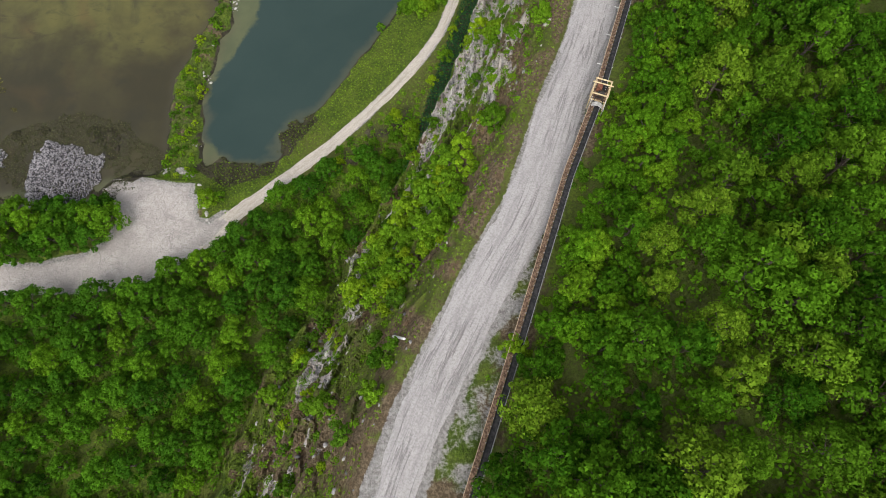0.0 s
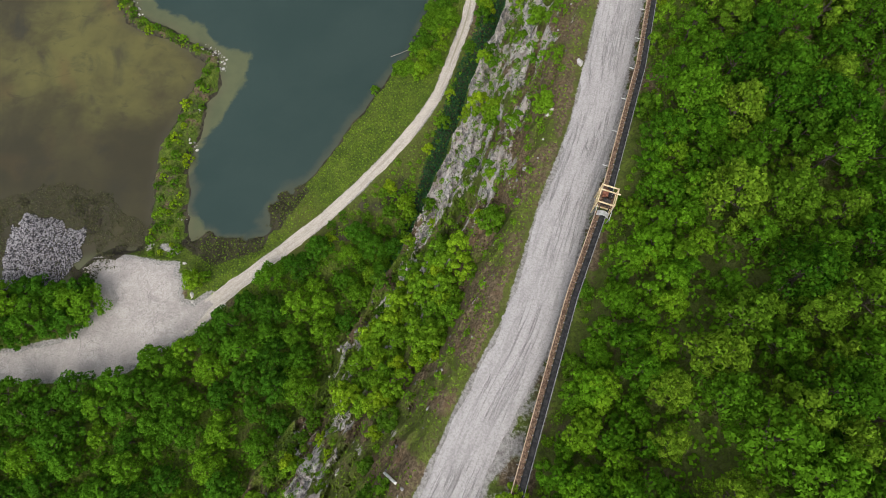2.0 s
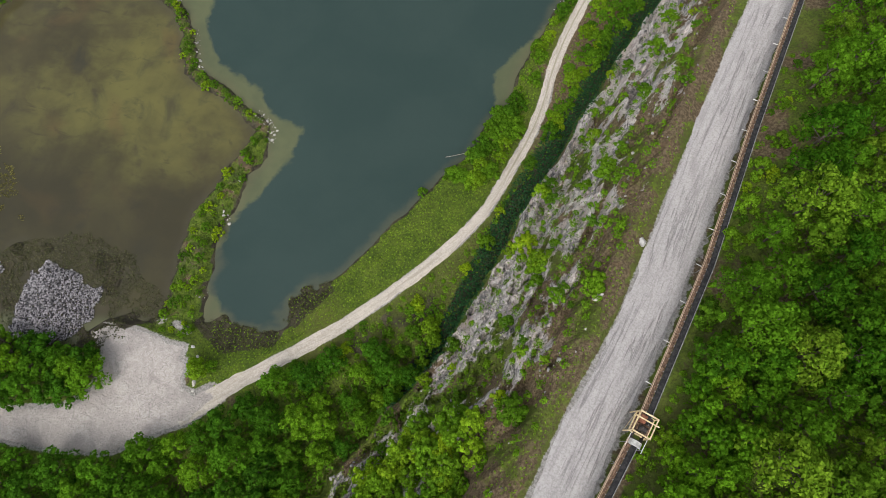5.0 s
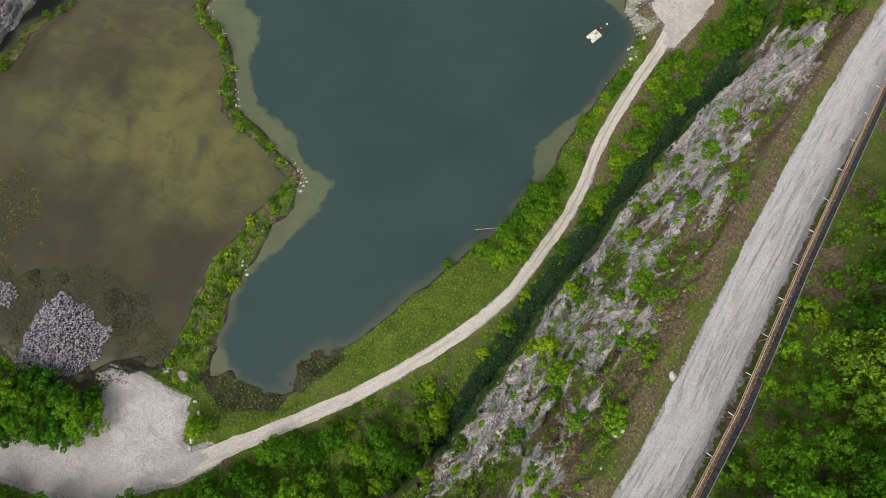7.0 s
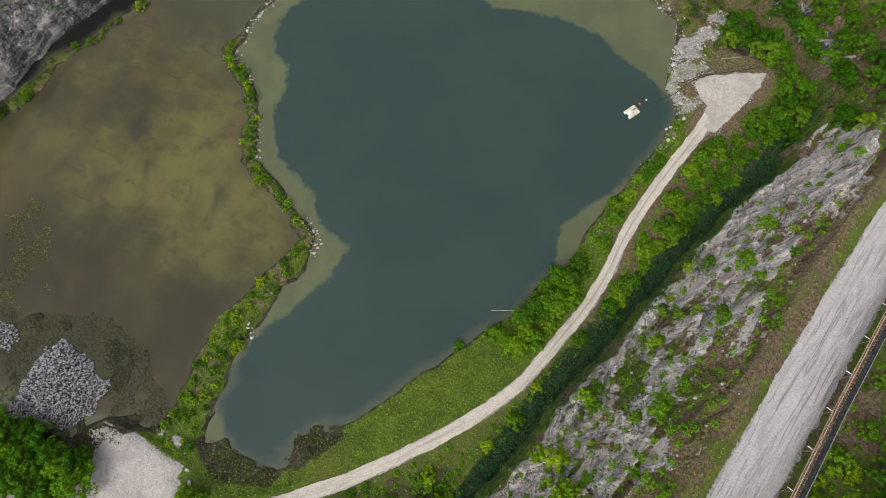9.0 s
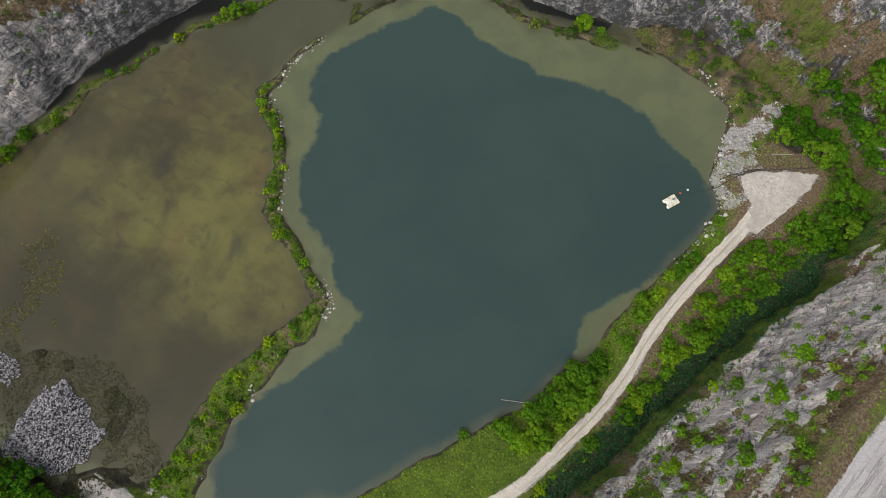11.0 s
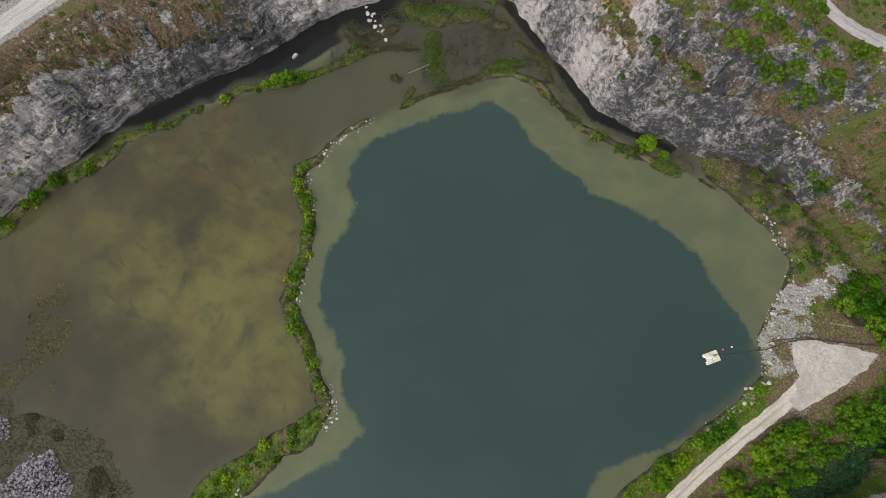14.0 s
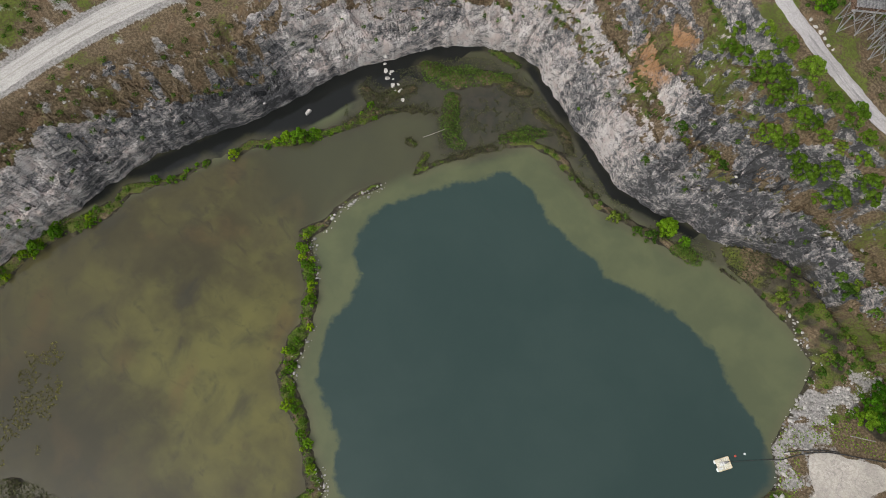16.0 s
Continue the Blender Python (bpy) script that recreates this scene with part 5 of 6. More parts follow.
def grass_want(x, y):
    z, df, dr, u, field, face = height(x, y)
    dt, _, st, _ = near_line(x, y, TRACK)
    n = 0.5 + 0.5 * fbm(x, y, 6, 3, 95)
    meadow_ = (df < 0) & (field > 0.6) & (dt > 2.4) & (y > 60) & (x > -64)
    w = np.where(meadow_, np.where(st > 0, 0.95, 0.55 * n), 0.0)
    slope = (u > 0.05) & (dr < 3) & (x > -60) & (y < 225)
    w = np.where(slope, 0.95 * smooth(0.38, 0.56, n) * smooth(140, 60, y) + 0.14, w)
    w = np.where((dr > -2) & (near_line(x, y, HAUL)[0] < 6), 0, w)
    return np.where((near_line(x, y, RIDGE)[0] < 4) | (to_ring(x, y, PAD)[0] < 2), 0, w)


tufts = scatter(rng, (-62, -12, 55, 225), 0.62, grass_want, 90000)
low_growth("grass", tufts, rng, 0.38, 7, 0.24, 0.7, LEAF_GRASS, "rough yellow-green grass tufts on meadow and slope", "grass", 0.35)


def ditch_want(x, y):
    df = to_ring(x, y, FOOT)[0]
    wide = np.interp(y, [60, 90, 130, 180, 215], [2.5, 4.6, 6.0, 6.5, 6.5])
    return np.where((df < 1.0) & (df > -wide) & (y > 62) & (y < 218) & (x > -25), 1.0, 0.0)


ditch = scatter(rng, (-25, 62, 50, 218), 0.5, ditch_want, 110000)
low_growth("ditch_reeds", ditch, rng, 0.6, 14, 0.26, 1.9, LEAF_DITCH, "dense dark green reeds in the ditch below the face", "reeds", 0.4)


def reed_want(x, y):
    field, cap = land_field(x, y)
    m = (to_ring(x, y, MUDS[0])[0] < 0.5) | (to_ring(x, y, MUDS[1])[0] < 0.5) | (along(x, y, MARSH_TAN) > 0) | (to_ring(x, y, REEDBED)[0] < 0) | (to_ring(x, y, FLATS)[0] < 0)
    n = 0.5 + 0.5 * fbm(x, y, 7, 3, 97)
    mire = (to_ring(x, y, MARSH)[0] < 0) | ((near_line(x, y, SHORE_NE)[2] > 0) & (near_line(x, y, SHORE_NE)[0] < 8) & (y > 222) & (x > -92) & (x < -14))
    patch = 0.5 + 0.5 * fbm(x, y, 5, 4, 198)
    return np.where(mire & (to_ring(x, y, FOOT)[0] < -2.2), np.maximum(0.85 * smooth(0.44, 0.56, patch), 0.8 * (along(x, y, MARSH_TAN) > -0.5)), np.where(m & (field > -0.3), np.where(y < 95, 0.35, 1.0) * (0.25 + 0.7 * smooth(0.4, 0.6, n)), np.where((to_ring(x, y, FLATS)[0] < 1.5 + 5 * fbm(x, y, 6, 4, 98)), 0.9 * smooth(0.30, 0.5, n), 0.0)))


reeds = np.concatenate([scatter(rng, (-136, 197, -15, 250), 0.5, reed_want, 80000), scatter(rng, (-136, 54, -30, 92), 0.5, reed_want, 70000)])
low_growth("reeds", reeds, rng, 0.5, 13, 0.24, 0.9, LEAF_REED, "brown and green reeds standing in shallow water", "reeds", 0.32)

def marsh_want(x, y):
    field, cap = land_field(x, y)
    n = 0.5 + 0.5 * fbm(x, y, 5, 3, 197)
    return np.where((along(x, y, MARSH_GREEN) > 0.4 - 3.5 * (n - 0.42)) & (to_ring(x, y, FOOT)[0] < -2), 0.35 + 0.6 * smooth(0.36, 0.54, n), 0.0)


marsh = scatter(rng, (-136, 197, -30, 250), 0.55, marsh_want, 80000)
low_growth("marsh_growth", marsh, rng, 0.6, 16, 0.30, 1.3, LEAF_SEDGE, "green sedge and young growth in the marsh", "marsh plants", 0.25)
weed = scatter(rng, (-150, 80, -118, 116), 0.5, lambda x, y: np.where(np.minimum(np.hypot((x + 130) / 6, (y - 95) / 10), np.hypot((x + 137) / 4, (y - 105) / 7)) + 1.6 * fbm(x, y, 4, 4, 7) < 0.75, 0.6, 0.0), 9000)
low_growth("pond_weed", weed, rng, 0.5, 5, 0.24, 0.12, LEAF_WEED, "yellowish pond weed floating in the brown lagoon", "pond weed", least=0.02)
verge = scatter(rng, (0, -10, 66, 175), 1.5, lambda x, y: np.where((near_line(x, y, HAUL)[0] > 4.9) & (near_line(x, y, CONV_ALL)[0] > 1.2) & (near_line(x, y, CONV_ALL)[0] < 2.8) & (near_line(x, y, CONV_ALL)[2] > 0), 0.5 * smooth(0.5, 0.62, 0.5 + 0.5 * fbm(x, y, 7, 2, 31)), 0.0), 6000)
low_growth("verge_growth", verge, rng, 0.5, 44, 0.13, 0.9, LEAF_SHRUB, "green weeds between haul road and conveyor", "weeds")

# undergrowth of the woods
under = scatter(rng, (-106, -15, 90, 170), 1.7, lambda x, y: np.maximum(left_wood(x, y), right_wood(x, y) * (y - 1.9 * x > -190)), 16000)
upper = right_wood(under[:, 0], under[:, 1]) > 0.5
low_growth("undergrowth", under[~upper], rng, 1.5, 22, 0.36, 1.3, LEAF_LEFT, "dark green undergrowth beneath the trees", "undergrowth")
low_growth("undergrowth", under[upper], rng, 1.5, 24, 0.36, 1.6, LEAF_EDGE, "light green undergrowth beneath the trees of the bank", "undergrowth")

# woods that go on beyond the view
far_rng = np.random.default_rng(77)
far = far_rng.uniform(-1, 1, (1500, 2)) * np.array([420, 420]) + np.array([-20, 110])
far_dr = to_ring(far[:, 0], far[:, 1], RIM)[0]
far = far[(far_dr > 45) & (near_line(far[:, 0], far[:, 1], HAUL)[0] > 60)]
low_growth("far_woods", far, far_rng, 5.0, 26, 1.4, 1.5, LEAF_WOOD, "green woods on the plateau round the quarry", "woods")


# ---- stones ----
ICO = np.array([(0, .526, .851), (0, -.526, .851), (0, .526, -.851), (0, -.526, -.851), (.526, .851, 0), (-.526, .851, 0), (.526, -.851, 0),
                (-.526, -.851, 0), (.851, 0, .526), (-.851, 0, .526), (.851, 0, -.526), (-.851, 0, -.526)])
ICO_F = np.array([(0, 1, 8), (0, 9, 1), (0, 4, 5), (0, 5, 9), (0, 8, 4), (1, 6, 8), (1, 7, 6), (1, 9, 7), (2, 5, 4), (2, 3, 11), (2, 10, 3),
                  (2, 4, 10), (2, 11, 5), (3, 6, 7), (3, 10, 6), (3, 7, 11), (4, 8, 10), (5, 11, 9), (6, 10, 8), (7, 9, 11)])


def stones(name, centre, size, rng, material, label, category="stones", flat=0.7):
    """Angular stones, joined into one mesh."""
    n = len(centre)
    s = size.reshape(-1, 1) * rng.uniform(0.6, 1.35, (n, 3)) * np.array([1, 1, flat])
    co = ICO[None] * (1 + rng.uniform(-0.3, 0.3, (n, 12, 1))) * s[:, None]
    a = rng.uniform(0, 2 * math.pi, n)
    c, q = np.cos(a)[:, None], np.sin(a)[:, None]
    tilt = rng.uniform(-0.6, 0.6, n)[:, None]
    x, y, z = co[..., 0], co[..., 1], co[..., 2]
    y, z = y * np.cos(tilt) - z * np.sin(tilt), y * np.sin(tilt) + z * np.cos(tilt)
    co = np.stack([x * c - y * q, x * q + y * c, z], -1) + centre[:, None]
    faces = ICO_F[None] + 12 * np.arange(n)[:, None, None]
    ob = new(name, poly_mesh(name, co, faces.reshape(-1, 3), material))
    return tagged(ob, label, category, kind="stuff")


def heap(name, ring, tall, count, rng, label):
    """A heap of quarried rubble."""
    xs, ys = [p[0] for p in ring], [p[1] for p in ring]
    x, y = rng.uniform(min(xs), max(xs), count), rng.uniform(min(ys), max(ys), count)
    d = -to_ring(x, y, ring)[0] - 0.5 + 5.0 * fbm(x, y, 6, 4, 15)
    x, y, d = x[d > 0], y[d > 0], d[d > 0]
    z = np.maximum(height(x, y)[0], 0) + tall * smooth(-1, 7, d) * rng.uniform(0.75, 1.0, len(x)) + 0.1
    stones(name, np.column_stack([x, y, z]), 0.10 + 0.17 * rng.uniform(0, 1, len(x)) ** 1.6, rng, STONE, label, "rubble heap")


heap("rubble_heap", [(-110.5, 84), (-102, 82.5), (-92.5, 76.5), (-92, 68), (-97, 61.5), (-109, 61.5), (-110.5, 67), (-112, 75)], 1.7, 14000, rng,
     "heap of grey and white broken rock at the water's edge")
heap("rubble_heap", [(-132, 76), (-123.2, 80), (-117.4, 79.5), (-118, 73.5), (-126, 69)], 1.4, 2600, rng, "smaller heap of pale broken rock in the shallows")


def stone_want(x, y):
    z, df, dr, u, field, face = height(x, y)
    n = 0.5 + 0.5 * fbm(x, y, 5, 3, 99)
    return np.where((u > 0.02) & (u < 1) & (y > -15), np.where((x < -120) & (u > 0.4), 0.75, 0.15) + 0.85 * smooth(0.5, 0.7, n), 0.0)


spots = scatter(rng, (-200, -15, 62, 290), 0.7, stone_want, 22000)
stones("loose_stones", np.column_stack([spots, height(spots[:, 0], spots[:, 1])[0]]), 0.10 + 0.42 * rng.uniform(0, 1, len(spots)) ** 1.8, rng, STONE_FACE,
       "loose angular stones on the ledges of the faces")


def spit_stone_want(x, y):
    best = np.zeros(x.shape)
    for line in (SPIT,):
        d, r, side, _ = near_line(x, y, line)
        best = np.maximum(best, np.where((side < 0) & (np.abs(d - 0.8 * r - 0.1) < 1.3) & (y > 80), 1.0 * smooth(0.40, 0.52, 0.5 + 0.5 * fbm(x, y, 8, 2, 94)), 0))
    lake = to_ring(x, y, LAKE)[0]
    best = np.where((np.abs(lake - 1.0) < 1.3) & (x > -10) & (y > 178) & (y < 245), 0.5 * smooth(0.4, 0.6, 0.5 + 0.5 * fbm(x, y, 4, 2, 95)), best)
    best = np.where(near_line(x, y, RIDGE)[0] < 3.2 + 2 * fbm(x, y, 4, 2, 96), 0.95, best)
    best = np.where(np.hypot((x - 12) / 0.9, (y - 212) / 1.5) < 7.5, np.maximum(best, 0.7 * smooth(0.40, 0.56, 0.5 + 0.5 * fbm(x, y, 3, 2, 97))), best)
    best = np.where((to_ring(x, y, PAD)[0] < 0.4) | ((x > -20) & (land_field(x, y)[0] < -0.4)), 0, best)
    return best


spots = np.concatenate([scatter(rng, (-120, 70, -58, 200), 0.6, spit_stone_want, 26000), scatter(rng, (-12, 176, 22, 245), 0.5, spit_stone_want, 12000)])
stones("shore_stones", np.column_stack([spots, np.maximum(height(spots[:, 0], spots[:, 1])[0], 0)]), 0.10 + 0.46 * rng.uniform(0, 1, len(spots)) ** 2.2, rng, STONE_PALE,
       "pale stones along the waterline")


def make_boulder(seed, size, material, label, group=""):
    """One big angular boulder with chipped facets."""
    r = np.random.default_rng(seed)
    bm = bmesh.new()
    bmesh.ops.create_icosphere(bm, subdivisions=2, radius=1)
    cuts = [(Vector(r.normal(size=3)).normalized(), r.uniform(0.45, 0.85)) for _ in range(11)]
    for v in bm.verts:
        for way, lim in cuts:
            over = v.co.dot(way) - lim
            if over > 0:
                v.co -= way * over
        v.co *= 1.25 + 0.12 * r.normal()
        v.co = Vector((v.co.x * size[0], v.co.y * size[1], v.co.z * size[2]))
    bmesh.ops.recalc_face_normals(bm, faces=bm.faces)
    ob = part("boulder", bm, material)
    return tagged(ob, label, "boulder", group)


def boulder_at(seed, x, y, size, material, label, group="", z=None):
    ob = make_boulder(seed, size, material, label, group)
    g = max(ground(x, y), -0.1) if z is None else z
    ob.matrix_basis = pose(x, y, g + 0.2 * size[2], (seed * 31) % 40 - 20, (seed * 17) % 40 - 20, seed * 47 % 360)
    return ob


boulder_at(1, 22.4, 87.6, (1.1, 0.9, 0.8), STONE_PALE, "white limestone boulder lying on the grassy shoulder")
boulder_at(2, 29.5, 100.5, (0.9, 0.7, 0.7), STONE_FACE, "grey boulder beside the haul road")
for i, (x, y, s) in enumerate([(-62.2, 61.4, 0.6), (-61.6, 59.6, 0.75), (-62.6, 65.6, 0.5), (-64.3, 67.8, 0.6), (-67.6, 70.6, 0.4), (-61.2, 58.0, 0.5), (-60.6, 57.2, 0.35)]):
    boulder_at(20 + i, x, y, (s, s * 0.75, s * 0.6), STONE_PALE, "pale boulder at the edge of the gravel turning place", "boulders round the apron")
for i, (x, y, s) in enumerate([(-132.9, 222.9, 0.6), (-131.2, 221.5, 0.9), (-129.6, 221.6, 0.5), (-128.9, 220.2, 0.8), (-127.7, 220.9, 0.5), (-126.4, 219.6, 1.0), (-125.3, 220.6, 0.6),
                               (-124.4, 218.6, 0.45), (-123.4, 219.2, 0.8), (-121.2, 217.9, 0.7), (-133.5, 224, 0.8), (-129.6, 222.4, 0.7), (-137.9, 197.4, 1.2)]):
    boulder_at(40 + i, x, y, (s, s * 0.7, s * 0.55), STONE_PALE, "white fallen block at the foot of the face", "fallen blocks")
for i, (x, y, s) in enumerate([(8.5, 214, 0.8), (7.6, 216.5, 0.9), (10.5, 209.5, 0.7), (12.5, 205.5, 0.8), (8.2, 221.5, 0.7), (14, 200, 0.8), (11.5, 196.5, 0.6)]):
    boulder_at(60 + i, x, y, (s, s * 0.6, s * 0.5), STONE_PALE, "pale block on the shore beside the pad", "blocks by the pad")
for i, (x, y, s) in enumerate([(-50.5, 278.8, 0.8), (-48.7, 278.2, 0.9), (-47, 277.7, 0.9), (-45.5, 277.3, 0.7), (-44, 276.4, 0.8), (-42.6, 276.2, 0.6)]):
    boulder_at(80 + i, x, y, (s * 0.6, s * 0.5, s * 0.42), STONE_PALE, "pale boulder in a row beside the plant road", "road edge boulders")


# ---- conveyor, tower, raft, pipes and plant ----
RUST = plain_material("rusty_steel", (0.075, 0.045, 0.028), (0.25, 0.165, 0.11), 0.35, 0.85, 0.15, 0.01)
RUST_RED = plain_material("rusty_red_sheet", (0.16, 0.06, 0.035), (0.30, 0.13, 0.08), 0.6, 0.8, 0.1)
BELT = plain_material("conveyor_rubber", (0.012, 0.012, 0.013), (0.038, 0.037, 0.037), 0.6, 0.75)
PALE_STEEL = plain_material("weathered_rail", (0.42, 0.31, 0.21), (0.62, 0.50, 0.36), 0.4, 0.7, 0.1)
WHITE_STEEL = plain_material("white_painted_steel", (0.55, 0.54, 0.52), (0.80, 0.80, 0.78), 0.5, 0.6)
YELLOW = plain_material("faded_yellow_paint", (0.50, 0.38, 0.20), (0.72, 0.60, 0.38), 0.4, 0.6)
GREY_STEEL = plain_material("grey_galvanised_steel", (0.22, 0.22, 0.22), (0.42, 0.41, 0.40), 0.5, 0.6, 0.4)
DARK_STEEL = plain_material("dark_steel", (0.03, 0.028, 0.027), (0.09, 0.075, 0.065), 0.4, 0.7, 0.3)
PLASTIC_WHITE = plain_material("white_plastic_float", (0.68, 0.69, 0.68), (0.82, 0.82, 0.80), 0.6, 0.45)
PLASTIC_BLACK = plain_material("black_plastic_pipe", (0.02, 0.02, 0.02), (0.06, 0.058, 0.055), 0.6, 0.5)
PLASTIC_RED = plain_material("red_plastic_buoy", (0.55, 0.05, 0.03), (0.68, 0.10, 0.06), 0.3, 0.4)
DECK = plain_material("worn_yellow_deck", (0.50, 0.46, 0.34), (0.74, 0.72, 0.62), 0.35, 0.7)
WOOD_GREY = plain_material("grey_dead_wood", (0.20, 0.18, 0.155), (0.36, 0.33, 0.29), 0.3, 0.9)


def box(bm, a, b, bevel=0.0):
    """A box between two corners, added to bm."""
    m = Matrix.Translation([(p + q) / 2 for p, q in zip(a, b)]) @ Matrix.Diagonal([abs(q - p) for p, q in zip(a, b)] + [1])
    made = bmesh.ops.create_cube(bm, size=1, matrix=m)
    if bevel:
        edges = {e for v in made["verts"] for e in v.link_edges}
        bmesh.ops.bevel(bm, geom=list(edges), offset=bevel, segments=1, affect="EDGES")


def rod(bm, p, q, r, sides=8):
    """A round bar from p to q, added to bm."""
    p, q = Vector(p), Vector(q)
    turn = (q - p).to_track_quat("Z", "Y").to_matrix().to_4x4()
    m = Matrix.Translation((p + q) / 2) @ turn
    bmesh.ops.create_cone(bm, cap_ends=True, segments=sides, radius1=r, radius2=r, depth=(q - p).length, matrix=m)


def one(fn, *args):
    bm = bmesh.new()
    fn(bm, *args)
    return bm


class Run:
    """Places along a conveyor's line: s metres along, o to its left, h above it."""

    def __init__(self, line):
        self.p = np.array(line, float)
        self.s = np.r_[0, np.cumsum(np.linalg.norm(np.diff(self.p[:, :2], axis=0), axis=1))]
        self.long = float(self.s[-1])

    def at(self, s, o=0.0, h=0.0):
        s0, s1 = max(s - 0.5, 0), min(s + 0.5, self.long)
        a, b = [np.array([np.interp(k, self.s, self.p[:, i]) for i in range(3)]) for k in (s0, s1)]
        c = np.array([np.interp(s, self.s, self.p[:, i]) for i in range(3)])
        t = (b - a)[:2] / np.linalg.norm((b - a)[:2])
        return Vector((c[0] - t[1] * o, c[1] + t[0] * o, c[2] + h))

    def bar(self, o0, o1, h0, h1, s0=0.0, s1=None, step=2.0):
        """A long bar of rectangular section that follows the line."""
        s1 = self.long if s1 is None else s1
        bm = bmesh.new()
        rings = []
        for s in np.linspace(s0, s1, max(2, int((s1 - s0) / step) + 1)):
            rings.append([bm.verts.new(self.at(s, o, h)) for o, h in ((o0, h0), (o1, h0), (o1, h1), (o0, h1))])
        for a, b in zip(rings, rings[1:]):
            for k in range(4):
                bm.faces.new((a[k], a[(k + 1) % 4], b[(k + 1) % 4], b[k]))
        bm.faces.new(rings[0])
        bm.faces.new(rings[-1])
        bmesh.ops.recalc_face_normals(bm, faces=bm.faces)
        return bm


def belt_conveyor(line, label, first_leg, reach):
    """A long belt conveyor on legs, with a rusty walkway beside the belt."""
    run = Run(line)
    thing = tagged(new("belt_conveyor"), label, "conveyor")
    # belt: a shallow trough
    bm = bmesh.new()
    rings = []
    for s in np.arange(0, run.long, 1.5):
        rings.append([bm.verts.new(run.at(s, o, h)) for o, h in ((-0.98, 0.36), (-0.72, 0.20), (-0.28, 0.20), (-0.02, 0.36), (-0.02, 0.33), (-0.28, 0.16), (-0.72, 0.16), (-0.98, 0.33))])
    for a, b in zip(rings, rings[1:]):
        for k in range(8):
            bm.faces.new((a[k], a[(k + 1) % 8], b[(k + 1) % 8], b[k]))
    bmesh.ops.recalc_face_normals(bm, faces=bm.faces)
    part("belt", bm, BELT, thing, "black rubber belt")
    part("stringer", run.bar(-1.12, -1.02, -0.1, 0.30), GREY_STEEL, thing)
    part("stringer", run.bar(0.02, 0.12, -0.1, 0.30), RUST, thing)
    part("walkway", run.bar(0.14, 0.86, -0.04, 0.03), RUST, thing, "rust-brown grated walkway")
    part("kick_plate", run.bar(0.86, 0.91, -0.06, 0.16), PALE_STEEL, thing)
    rail = part("handrail", run.bar(0.88, 0.96, 0.98, 1.05), PALE_STEEL, thing, "pale rusty handrail")
    for s in np.arange(0.6, run.long, 2.5):
        part("post", one(rod, run.at(s, 0.90, 0.0), run.at(s, 0.92, 1.0), 0.03, 5), PALE_STEEL, rail)
    # idler brackets along both edges of the belt, one mesh shared by all
    bm = bmesh.new()
    box(bm, (-0.09, -0.07, 0), (0.09, 0.07, 0.30), 0.02)
    shared = part("idler_bracket", bm, GREY_STEEL, thing)
    for i, s in enumerate(np.arange(0.6, run.long, 1.25)):
        for o in (0.06, -1.06):
            p = run.at(s, o, 0.14)
            if i == 0 and o > 0:
                ob = shared
            else:
                ob = new("idler_bracket", shared.data)
                ob.parent = thing
            ob.matrix_basis = pose(*p, 0, 0, 20)
    # legs: a cross beam that stands out to the side, on two posts
    for s in np.arange(first_leg, run.long, 8.2):
        part("cross_beam", one(rod, run.at(s, reach, -0.30), run.at(s, -1.3, -0.22), 0.09, 6), WHITE_STEEL if reach > 1.3 else GREY_STEEL, thing, "pale cross beam that stands out beside the walkway")
        for o in (0.5, -1.15):
            p = run.at(s, o, -0.3)
            q = Vector((p.x, p.y, min(ground(p.x, p.y) - 0.4, p.z - 0.5)))
            part("leg", one(rod, p, q, 0.07, 6), GREY_STEEL, thing)
    return thing


belt_conveyor(CONV_LOW, "lower belt conveyor with black belt and rusty walkway", 3.0, 1.2)
belt_conveyor(CONV_UP, "upper belt conveyor with black belt and rusty walkway on grey legs", 6.5, 1.9)


